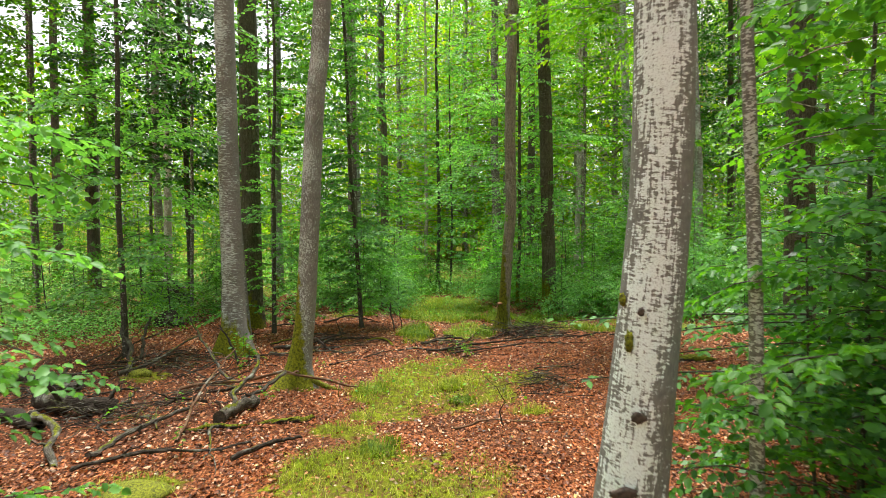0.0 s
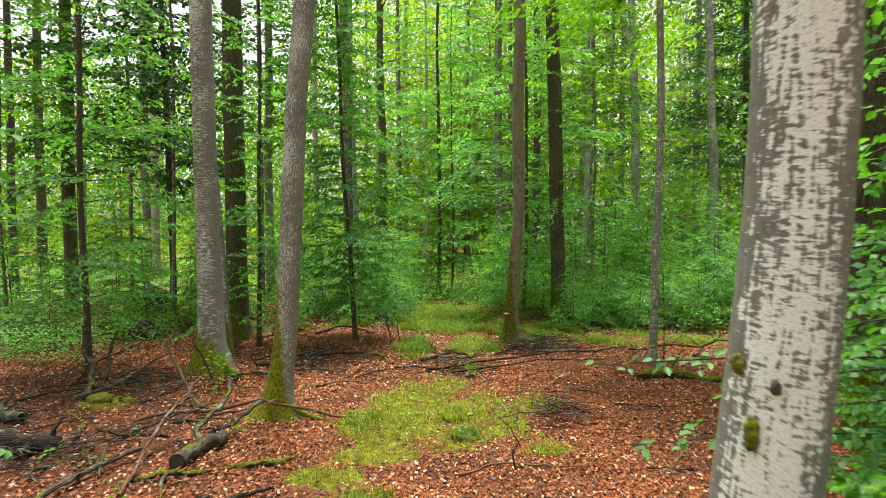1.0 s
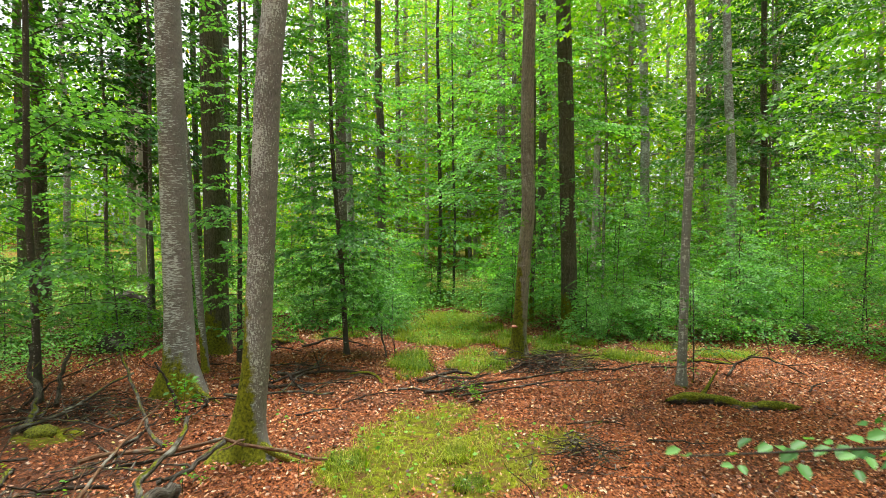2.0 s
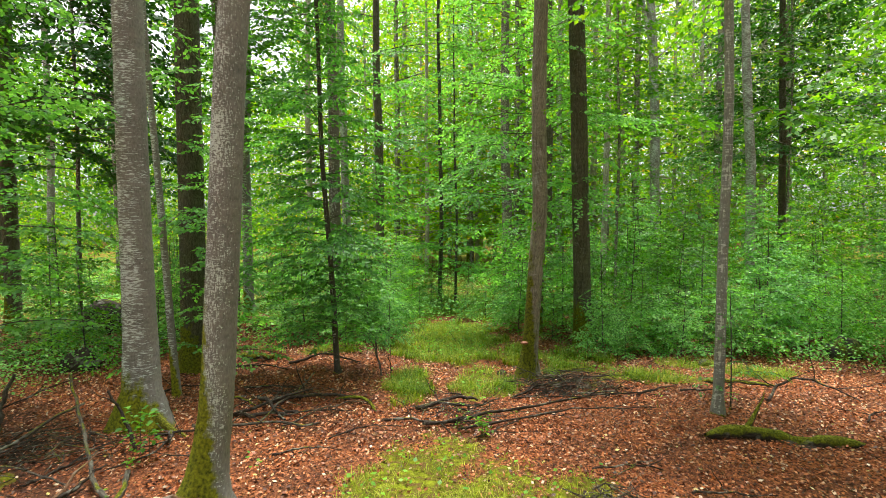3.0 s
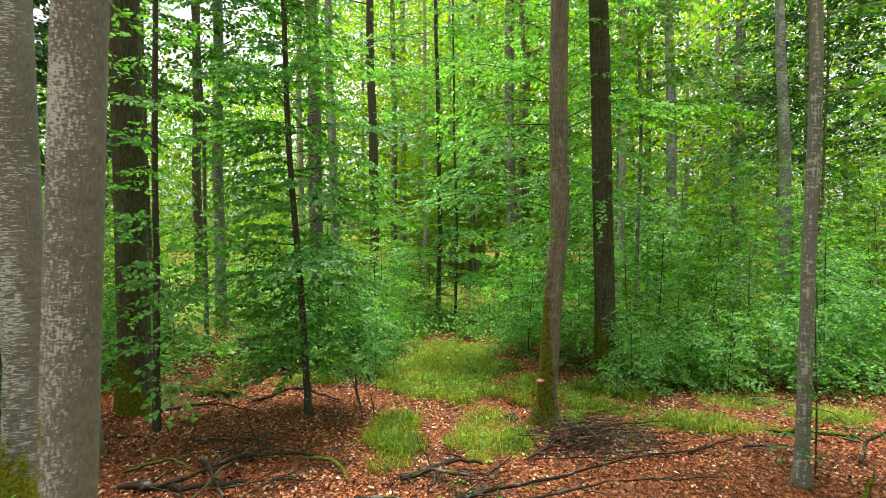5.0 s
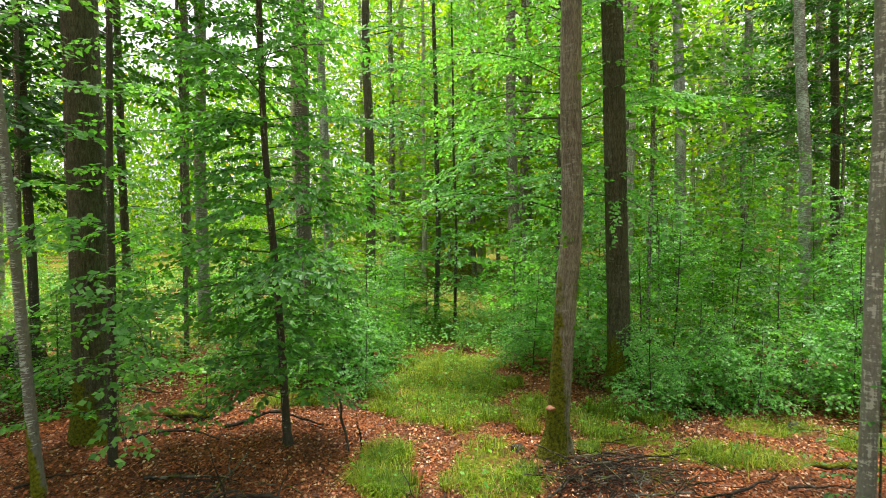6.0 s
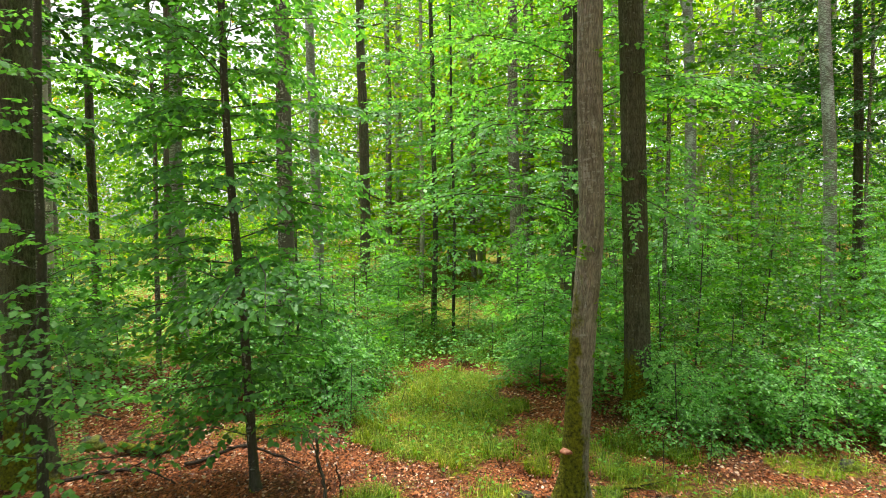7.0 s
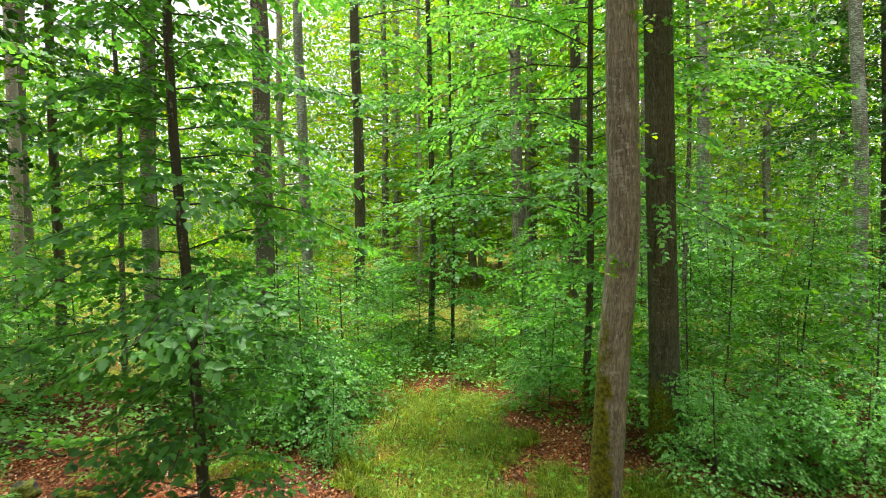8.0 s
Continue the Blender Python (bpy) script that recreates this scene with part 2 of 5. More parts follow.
edge = M.ramp(M.math("ADD", att.outputs["Fac"], M.math("MULTIPLY", M.math("SUBTRACT", M.noise(obj, 9.0, 5.0), 0.5), 1.1)), [(0.42, 0.0), (0.6, 1.0)])
M.link(M.mix(edge, soil, mossc), M.b.inputs["Base Color"])
M.b.inputs["Roughness"].default_value = 0.95
M.b.inputs["Specular IOR Level"].default_value = 0.15
M.bump(M.math("ADD", vor.outputs["Distance"], M.noise(obj, 60.0, 4.0)), 0.6, 0.03)
forest_floor = M.m

M = Mat("bracket_fungus")
M.link(M.ramp(M.noise(M.coord("Object"), 30.0, 2.0), [(0.3, (0.22, 0.06, 0.025)), (0.7, (0.45, 0.20, 0.10))]), M.b.inputs["Base Color"])
M.b.inputs["Roughness"].default_value = 0.6
fungus_mat = M.m

M = Mat("moss_pad")
M.link(M.ramp(M.noise(M.coord("Object"), 70.0, 4.0), [(0.34, (0.05, 0.058, 0.006)), (0.66, (0.33, 0.35, 0.018))]), M.b.inputs["Base Color"])
M.b.inputs["Roughness"].default_value = 0.95
M.bump(M.noise(M.coord("Object"), 110.0, 3.0), 1.0, 0.02)
moss_pad = M.m

M = Mat("mossy_stone")
sobj = M.coord("Object")
sm = M.ramp(M.noise(sobj, 6.0, 4.0), [(0.42, 0.0), (0.54, 1.0)])
M.link(M.mix(sm, M.ramp(M.noise(sobj, 25.0, 4.0), [(0.3, (0.015, 0.014, 0.013)), (0.7, (0.07, 0.065, 0.06))]), M.ramp(M.noise(sobj, 60.0, 3.0), [(0.3, (0.06, 0.08, 0.01)), (0.7, (0.20, 0.22, 0.02))])), M.b.inputs["Base Color"])
M.b.inputs["Roughness"].default_value = 0.85
M.bump(M.noise(sobj, 40.0, 4.0), 0.6, 0.02)
mossy_stone = M.m

# ---------------------------------------------------------------- mesh tools
rng = np.random.default_rng(7)


def height(x, y):
    """The lie of the ground."""
    return (0.10 + 0.035 * np.sin(0.8 * x + 0.6) * np.cos(0.6 * y + 0.3) + 0.02 * np.sin(2.3 * x - 1.1 * y)
            + 0.012 * np.sin(5.1 * x + 2.0) * np.sin(4.3 * y) + 0.0009 * np.maximum(np.abs(x) - 8, 0) ** 2 * np.exp(-np.abs(x) / 60))


def mesh_of(name, verts, faces, uvs=None):
    """A mesh from arrays; faces: (n, k) indices."""
    me = bpy.data.meshes.new(name)
    verts = np.asarray(verts, dtype=np.float32)
    faces = np.asarray(faces, dtype=np.int32)
    n, k = faces.shape
    me.vertices.add(len(verts))
    me.vertices.foreach_set("co", verts.ravel())
    me.loops.add(n * k)
    me.loops.foreach_set("vertex_index", faces.ravel())
    me.polygons.add(n)
    me.polygons.foreach_set("loop_start", np.arange(n, dtype=np.int32) * k)
    if uvs is not None:
        layer = me.uv_layers.new(name="UVMap")
        layer.data.foreach_set("uv", np.asarray(uvs, dtype=np.float32).ravel())
    me.update(calc_edges=True)
    return me


def part(name, me, material, parent=None, label="", smooth=False):
    """Links a mesh as one object under a thing or a part."""
    ob = new(name, me)
    if material and not me.materials:
        me.materials.append(material)
    if smooth:
        me.polygons.foreach_set("use_smooth", np.ones(len(me.polygons), dtype=bool))
    if parent:
        ob.parent = parent
    if label:
        ob["label"] = label
    return ob


def thing(name, x, y, z, label, category, group="", kind=""):
    ob = new(name)
    ob.empty_display_size = 0.2
    ob.location = (x, y, z)
    return tagged(ob, label, category, group, kind)


def norm(a):
    return a / np.maximum(np.linalg.norm(a, axis=-1, keepdims=True), 1e-9)


def leaf_mesh(name, P, A, N, S, folded=True, slim=0.7):
    """Leaves at P, pointing along A, facing N, S long. Folded: six corners along a midrib; otherwise a rhomb."""
    A = norm(A)
    B = norm(np.cross(N, A))
    N = np.cross(A, B)
    S = S[:, None]
    W = S * slim * 0.5
    if folded:
        lift = N * W * 0.35
        pts = [P, P + A * S * 0.3 + B * W * 0.92 + lift, P + A * S * 0.72 + B * W * 0.8 + lift * 0.8, P + A * S - N * S * 0.08,
               P + A * S * 0.72 - B * W * 0.8 + lift * 0.8, P + A * S * 0.3 - B * W * 0.92 + lift]
        verts = np.stack(pts, 1).reshape(-1, 3)
        base = (np.arange(len(P)) * 6)[:, None]
        faces = np.concatenate([base + np.array([0, 3, 2, 1]), base + np.array([0, 5, 4, 3])], 1).reshape(-1, 4)
    else:
        pts = [P, P + A * S * 0.45 + B * W, P + A * S, P + A * S * 0.45 - B * W]
        verts = np.stack(pts, 1).reshape(-1, 3)
        faces = (np.arange(len(P)) * 4)[:, None] + np.array([0, 3, 2, 1])
    return mesh_of(name, verts, faces)


def tube(path, radii, sides=8, lump=0.0, seed=0, flare=None):
    """Verts, faces and uvs of a tapered tube along a path; uvs in metres."""
    path = np.asarray(path, float)
    radii = np.asarray(radii, float)
    r = np.random.default_rng(seed)
    n = len(path)
    tan = norm(np.gradient(path, axis=0))
    ref = np.array([1.0, 0, 0]) if abs(tan[0, 0]) < 0.8 else np.array([0, 1.0, 0])
    X = norm(np.cross(np.cross(tan, ref), tan))
    Y = np.cross(tan, X)
    ang = np.linspace(0, 2 * np.pi, sides, endpoint=False)
    ph = r.uniform(0, 6.28, 4)
    s = np.concatenate([[0], np.cumsum(np.linalg.norm(np.diff(path, axis=0), axis=1))])
    rad = radii[:, None] * np.ones(sides)
    if lump:
        rad = rad * (1 + lump * (np.sin(2 * ang + ph[0] + s[:, None] * 0.7) * 0.5 + np.sin(3 * ang + ph[1] - s[:, None] * 1.3) * 0.35 + np.sin(s[:, None] * 4.1 + ph[2] + ang) * 0.35))
    if flare is not None:
        z0, amount, lobes = flare
        lobe = 0.45 + 0.55 * np.cos(lobes * ang + ph[3]) ** 3
        rad = rad * (1 + amount * np.exp(-s / z0)[:, None] * (0.55 + lobe))
    verts = (path[:, None, :] + rad[..., None] * (np.cos(ang)[None, :, None] * X[:, None, :] + np.sin(ang)[None, :, None] * Y[:, None, :])).reshape(-1, 3)
    i = np.arange(n - 1)[:, None] * sides
    j = np.arange(sides)[None, :]
    j2 = (j + 1) % sides
    faces = np.stack([i + j, i + j2, i + sides + j2, i + sides + j], -1).reshape(-1, 4)
    girth = np.mean(radii) * 2 * np.pi
    u0 = np.broadcast_to(j / sides * girth, (n - 1, sides))
    u1 = np.broadcast_to((j + 1) / sides * girth, (n - 1, sides))
    v0 = np.broadcast_to(s[:-1, None], (n - 1, sides))
    v1 = np.broadcast_to(s[1:, None], (n - 1, sides))
    uvs = np.stack([np.stack([u0, v0], -1), np.stack([u1, v0], -1), np.stack([u1, v1], -1), np.stack([u0, v1], -1)], 2).reshape(-1, 2)
    return verts, faces, uvs


def join_tubes(name, tubes):
    vs, fs, us, k = [], [], [], 0
    for v, f, u in tubes:
        vs.append(v)
        fs.append(f + k)
        us.append(u)
        k += len(v)
    return mesh_of(name, np.concatenate(vs), np.concatenate(fs), np.concatenate(us))


def bend(points, n):
    """A smooth curve through a few points."""
    P = np.asarray(points, float)
    if len(P) < 3:
        return P[0] + (P[-1] - P[0]) * np.linspace(0, 1, n)[:, None]
    t = np.linspace(0, len(P) - 1, n)
    i = np.clip(t.astype(int), 0, len(P) - 2)
    f = (t - i)[:, None]
    Q = np.concatenate([[2 * P[0] - P[1]], P, [2 * P[-1] - P[-2]]])
    a, b, c, d = Q[i], Q[i + 1], Q[i + 2], Q[i + 3]
    return 0.5 * (2 * b + (c - a) * f + (2 * a - 5 * b + 4 * c - d) * f ** 2 + (3 * b - a - 3 * c + d) * f ** 3)


def sprays(branches, leaf, pitch, twig_gap, spread, seed, droop=0.12, tilt=0.35, start=0.12, loose=0.1):
    """Leaf places on flat fronds: side twigs left and right of every branch, leaves set by turns along each twig.
    branches: list of (curve points, length). pitch: gap between leaves as a share of a leaf."""
    r = np.random.default_rng(seed)
    up = np.array([0, 0, 1.0])
    Ps, As, Ns, Ss = [], [], [], []
    for curve, length in branches:
        n_tw = max(4, int(length * (1 - start) / twig_gap))
        s = np.clip(np.linspace(start, 0.98, n_tw) + r.normal(0, 0.02, n_tw), 0.03, 0.99)
        idx = s * (len(curve) - 1)
        i = np.clip(idx.astype(int), 0, len(curve) - 2)
        base = curve[i] + (curve[i + 1] - curve[i]) * (idx - i)[:, None]
        fwd = norm(curve[i + 1] - curve[i])
        level = norm(np.cross(fwd, up))
        roll = r.normal(0, 0.28)
        wing = norm(level * math.cos(roll) + up * math.sin(roll))
        face = norm(np.cross(wing, fwd))
        side = wing * np.where(np.arange(n_tw) % 2 == 0, 1, -1)[:, None]
        tw_len = spread * length * (0.22 + 0.78 * np.sin(np.pi * np.clip(0.22 + 0.76 * s, 0, 1))) * r.uniform(0.65, 1.15, n_tw)
        ang = r.uniform(0.6, 1.0, n_tw)[:, None]
        way = norm(side * np.sin(ang) + fwd * np.cos(ang) + up * r.normal(-droop * 0.5, loose, (n_tw, 1)))
        count = np.maximum(2, (tw_len / (pitch * leaf)).astype(int) + 1)
        ti = np.repeat(np.arange(n_tw), count)
        k = np.arange(len(ti)) - np.repeat(np.cumsum(count) - count, count)
        u = (k + r.uniform(0.1, 0.9, len(ti))) / count[ti]
        pos = base[ti] + way[ti] * (u * tw_len[ti])[:, None]
        pos[:, 2] -= droop * (u * tw_len[ti]) ** 2 * 1.2
        flip = np.where(k % 2 == 0, 1, -1)[:, None]
        lat = norm(np.cross(way[ti], face[ti])) * flip
        axis = norm(way[ti] * r.uniform(0.5, 0.9, (len(ti), 1)) + lat * r.uniform(0.5, 0.9, (len(ti), 1)) - up * r.normal(0.3, 0.2, (len(ti), 1)))
        Ps.append(pos + r.normal(0, 0.12 * leaf, (len(ti), 3)))
        As.append(axis)
        Ns.append(norm(face[ti] * np.sign(face[ti][:, 2:3] + 1e-6) + r.normal(0, tilt, (len(ti), 3))))
        Ss.append(leaf * r.uniform(0.65, 1.2, len(ti)))
    return np.concatenate(Ps), np.concatenate(As), np.concatenate(Ns), np.concatenate(Ss)


def limb_set(trunk, z0, z1, count, reach, seed, low=1.0, high=0.35, up=0.35, droop=0.25, azimuth=None):
    """Branch curves that leave the trunk between two heights."""
    r = np.random.default_rng(seed)
    out = []
    zs = np.linspace(z0, z1, count) + r.normal(0, (z1 - z0) / max(count, 1) * 0.4, count)
    a = r.uniform(0, 6.28)
    for k, z in enumerate(zs):
        a += 2.4 + r.normal(0, 0.35)
        az = a if azimuth is None else azimuth[0] + (azimuth[1] - azimuth[0]) * ((a * 0.618) % 1.0)
        f = (z - z0) / max(z1 - z0, 1e-6)
        L = reach * (low + (high - low) * f) * r.uniform(0.65, 1.15)
        root = np.array([np.interp(z, trunk[:, 2], trunk[:, 0]), np.interp(z, trunk[:, 2], trunk[:, 1]), z])
        t = np.linspace(0, 1, 7)[:, None]
        d = np.array([math.cos(az), math.sin(az), 0])
        w = np.array([-d[1], d[0], 0]) * r.normal(0, 0.12)
        rise = up * r.uniform(0.5, 1.3)
        curve = root + L * (d * t + w * t ** 2 * 1.5 + np.array([0, 0, 1.0]) * (rise * t - droop * t ** 2 * r.uniform(0.8, 1.6)))
        out.append((curve, L))
    return out


def trunk_curve(h, lean, wobble, seed, n=18, tip=0.0):
    """Centre line of a stem from its foot: leaning, slightly swaying."""
    r = np.random.default_rng(seed)
    z = h * np.linspace(0, 1, n) ** 1.35
    p = r.uniform(0, 6.28, 4)
    x = lean[0] * z + wobble * (np.sin(z * 0.7 + p[0]) - np.sin(p[0])) + 0.4 * wobble * (np.sin(z * 1.9 + p[1]) - np.sin(p[1]))
    y = lean[1] * z + wobble * (np.sin(z * 0.8 + p[2]) - np.sin(p[2]))
    return np.stack([x, y, z], 1)


def make_tree(name, x, y, h, dia, lean, bark, leafmat, crown, label, category="tree", group="", seed=1, wobble=0.03, sides=20,
              flare=(0.25, 0.35, 3), leaf=0.066, folded=True, pitch=0.45, twig_gap=0.09, spread=0.44, curve=None, taper=0.45, sink=0.06,
              droop=0.36, up=0.42, tilt=0.4, limb_r=0.17, at=None, split=True):
    """A tree: trunk, limbs and a crown of leaves. crown: list of (z0, z1, count, reach, low, high) tiers."""
    z = float(height(x, y)) - sink if at is None else at
    root = thing(name, x, y, z, label, category, group)
    c = trunk_curve(h, lean, wobble, seed) if curve is None else bend(curve, 22)
    f = c[:, 2] / max(c[-1, 2], 1e-6)
    rad = dia / 2 * (1 - (1 - taper) * f)
    rad = np.where(f > 0.85, rad * (1 - 0.7 * (f - 0.85) / 0.15), rad)
    v, fa, uv = tube(c, rad, sides, 0.05, seed, flare)
    limbs = []
    for k, tier in enumerate(crown):
        z0, z1, count, reach, low, high = tier[:6]
        limbs += limb_set(c, z0, z1, count, reach, seed * 31 + k, low, high, up, droop, tier[6] if len(tier) > 6 else None)
    wood = [tube(cv[::2], np.linspace(max(0.003, 0.010 * L ** 0.9 * limb_r / 0.28), 0.002 + 0.001 * L, 4), 5 if dia > 0.05 and split else 3) for cv, L in limbs]
    if split:
        part("trunk", mesh_of("trunk", v, fa, uv), bark, root, smooth=True)
        for w in wood:
            part("limb", mesh_of("limb", *w), bark, root, smooth=True)
    else:
        part("trunk", join_tubes("trunk", [(v, fa, uv)] + wood), bark, root, smooth=True)
    if limbs:
        P, A, N, S = sprays(limbs, leaf, pitch, twig_gap, spread, seed * 17 + 3, tilt=tilt)
        part("crown", leaf_mesh("crown", P, A, N, S, folded), leafmat, root)
    return root


def place(ob, x, y, turn=0.0, size=1.0, sink=0.06):
    """A copy of a thing, standing on the ground."""
    return copy_thing(ob, Matrix.Translation((x, y, float(height(x, y)) - sink * size)) @ Matrix.Rotation(turn, 4, "Z") @ Matrix.Scale(size, 4))


# ---------------------------------------------------------------- ground
PATCHES = [(-0.45, 4.4, 0.95, 0.85), (-0.4, 2.2, 0.9, 1.6), (-1.0, 5.45, 0.42, 0.2), (-0.6, 5.95, 0.4, 0.22), (0.0, 7.1, 0.85, 1.3), (-0.75, 6.7, 0.4, 0.45),
           (1.05, 7.3, 0.35, 0.25), (0.05, 13.3, 0.95, 2.0), (-0.55, 10.35, 0.33, 0.95), (0.5, 10.15, 0.4, 1.0), (1.1, 12.0, 0.4, 0.4), (1.95, 11.9, 0.55, 0.3), (2.8, 10.6, 0.9, 0.28),
           (2.0, 11.2, 0.5, 0.3), (3.6, 11.4, 0.5, 0.3), (-2.0, 12.4, 0.5, 0.3), (-3.9, 7.4, 0.35, 0.25), (-2.2, 4.2, 0.45, 0.2), (4.4, 11.0, 0.6, 0.25), (0.9, 6.0, 0.25, 0.12)]
BARE = [(-0.15, 11.4, 0.28, 0.2), (-0.08, 10.2, 0.2, 1.0), (0.1, 8.95, 1.1, 0.25), (0.15, 5.45, 0.7, 0.42), (0.6, 9.55, 0.2, 0.2), (1.9, 14.0, 0.9, 1.2)]


def wob(x, y):
    return 0.35 * np.sin(3.1 * x + 1.7 * y) * np.sin(2.3 * y - 1.1 * x) + 0.25 * np.sin(7.7 * x + 0.4) * np.sin(6.1 * y + 1.9) + 0.15 * np.sin(15 * x + 4 * y) * np.sin(13 * y - 3 * x)


def moss(x, y):
    """How far moss and grass have taken the ground: 0 to 1."""
    m = np.zeros_like(x, dtype=float)
    for cx, cy, rx, ry in PATCHES:
        q = ((x - cx) / rx) ** 2 + ((y - cy) / ry) ** 2
        m = np.maximum(m, np.clip(1.45 - q, 0, 1.0))
    m = np.maximum(m, np.clip((y - 14.6) / 2.0, 0, 1) * 0.9)
    for cx, cy, rx, ry in BARE:
        q = ((x - cx) / rx) ** 2 + ((y - cy) / ry) ** 2
        m = m - np.clip(1.5 - q, 0, 1) * 0.85
    return np.clip(0.85 * m + wob(x, y) * 0.9 * np.clip(m * 4, 0.0, 1), 0, 1)


HUMUS = [(-3.6, 6.7, 1.3, 1.3), (-3.3, 5.3, 0.9, 0.6), (1.5, 10.1, 0.8, 0.4), (-4.8, 8.2, 1.2, 1.0)]


def humus(x, y):
    """Dark rotten mould round the dead wood: 0 to 1."""
    m = np.zeros_like(x, dtype=float)
    for cx, cy, rx, ry in HUMUS:
        m = np.maximum(m, np.clip(1.4 - ((x - cx) / rx) ** 2 - ((y - cy) / ry) ** 2, 0, 1.0))
    return 0.6 * np.clip(m + wob(x, y) * 0.9 * np.clip(m * 3, 0, 1), 0, 1)


def axis_lines(near, step, far):
    inner = np.arange(-near, near + 1e-6, step)
    g = near * (far / near) ** (np.linspace(0, 1, 26)[1:])
    return np.concatenate([-g[::-1], inner, g])


gx = axis_lines(9.0, 0.14, 1500.0)
gy = axis_lines(11.0, 0.14, 1500.0) + 10.0
GX, GY = np.meshgrid(gx, gy)
GZ = height(GX, GY) + 0.012 * rng.normal(0, 1, GX.shape) * (np.abs(GX) < 9) * (np.abs(GY - 10) < 11)
nx, ny = len(gx), len(gy)
ii = (np.arange(ny - 1)[:, None] * nx + np.arange(nx - 1)[None, :]).reshape(-1, 1)
me = mesh_of("ground", np.stack([GX, GY, GZ], -1).reshape(-1, 3), ii + np.array([0, 1, nx + 1, nx]))
at = me.attributes.new("moss", "FLOAT", "POINT")
at.data.foreach_set("value", moss(GX, GY).astype(np.float32).ravel())
at = me.attributes.new("humus", "FLOAT", "POINT")
at.data.foreach_set("value", humus(GX, GY).astype(np.float32).ravel())
ground = part("ground", me, forest_floor, smooth=True)
tagged(ground, "forest floor of reddish brown leaf mould with a mossy green track", "ground", kind="structure")

# fallen leaves
n = 285000
y = rng.choice([0, 1, 2], n, p=[0.28, 0.5, 0.22])
y = np.where(y == 0, 3.0 + 5.0 * rng.random(n), np.where(y == 1, 8.0 + 6.5 * rng.random(n), -4.0 + 26.0 * rng.random(n)))
x = (rng.random(n) * 2 - 1) * np.minimum(3.5 + np.abs(y) * 0.75, 10.0)
thin = np.clip((y + 4.0) / 7.0, 0.05, 1) * np.clip((10.5 - np.abs(x)) / 2.5, 0, 1) * np.clip((23 - y) / 6, 0, 1)
keep = (rng.random(n) > np.clip(moss(x, y) * 0.95, 0, 0.8)) & (rng.random(n) < thin) & (rng.random(n) > 0.65 * humus(x, y))
x, y = x[keep], y[keep]
n = len(x)
a = rng.uniform(0, 6.28, n)
P = np.stack([x, y, height(x, y) + rng.uniform(0.004, 0.03, n)], 1)
A = np.stack([np.cos(a), np.sin(a), rng.normal(0, 0.3, n)], 1)
N = norm(np.array([0, 0, 1.0]) + rng.normal(0, 0.62, (n, 3)))
S = 0.017 + 0.032 * rng.random(n) ** 1.4
close = y < 5.0
for name, pick, fold in (("fallen_leaves", close, True), ("fallen_leaves", ~close, False)):
    litter = part(name, leaf_mesh(name, P[pick], A[pick], N[pick], S[pick], fold, 0.62), leaf_litter)
    tagged(litter, "dry copper brown beech leaves strewn over the forest floor", "leaf litter", kind="stuff")

# grass on the track


def blades(x, y, length, wide, lean, seed):
    r = np.random.default_rng(seed)
    n = len(x)
    a = r.uniform(0, 6.28, n)
    d = np.stack([np.cos(a), np.sin(a), np.zeros(n)], 1)
    w = np.stack([-np.sin(a), np.cos(a), np.zeros(n)], 1) * wide[:, None] / 2
    z = np.array([0, 0, 1.0])
    p0 = np.stack([x, y, height(x, y) - 0.01], 1)
    L = length[:, None]
    ln = (lean * r.uniform(0.3, 1.5, n))[:, None]
    p1 = p0 + z * L * 0.55 + d * L * 0.2 * ln
    p2 = p0 + z * L * (0.85 - 0.25 * ln) + d * L * 0.75 * ln
    verts = np.stack([p0 - w, p0 + w, p1 + w * 0.8, p1 - w * 0.8, p2 + w * 0.12, p2 - w * 0.12], 1).reshape(-1, 3)
    b = (np.arange(n) * 6)[:, None]
    return verts, np.concatenate([b + np.array([0, 1, 2, 3]), b + np.array([3, 2, 4, 5])], 1).reshape(-1, 4)


n = 760000
y = 2.5 + 17.5 * rng.random(n)
x = rng.uniform(-3.0, 5.0, n)
m = moss(x, y)
clump = 0.5 + 0.3 * np.sin(4.3 * x + 1.0 + 2 * np.sin(3.1 * y)) * np.sin(3.7 * y + 1.3 * np.sin(2.7 * x)) + 0.2 * np.sin(11.3 * x + 2 * np.sin(7.1 * y)) * np.sin(9.7 * y + 1.3 * np.sin(8.7 * x))
keep = rng.random(n) < np.clip(m - 0.12, 0, 1) * (0.06 + 0.75 * clump ** 2.0) * np.interp(y, [4, 9, 11], [0.8, 0.7, 0.85])
x, y, cl, m = x[keep], y[keep], clump[keep], m[keep]
n = len(x)
v, f = blades(x, y, (rng.uniform(0.05, 0.14, n) + 0.2 * cl * rng.random(n)) * np.clip(0.3 + m, 0, 1) * np.interp(y, [5, 8, 10], [0.7, 0.75, 0.95]), rng.uniform(0.6, 1.3, n) * np.interp(y, [4, 8, 12, 18], [0.004, 0.005, 0.007, 0.010]), 1.7, 5)
v, f = v.reshape(-1, 6, 3), f.reshape(-1, 2, 4)
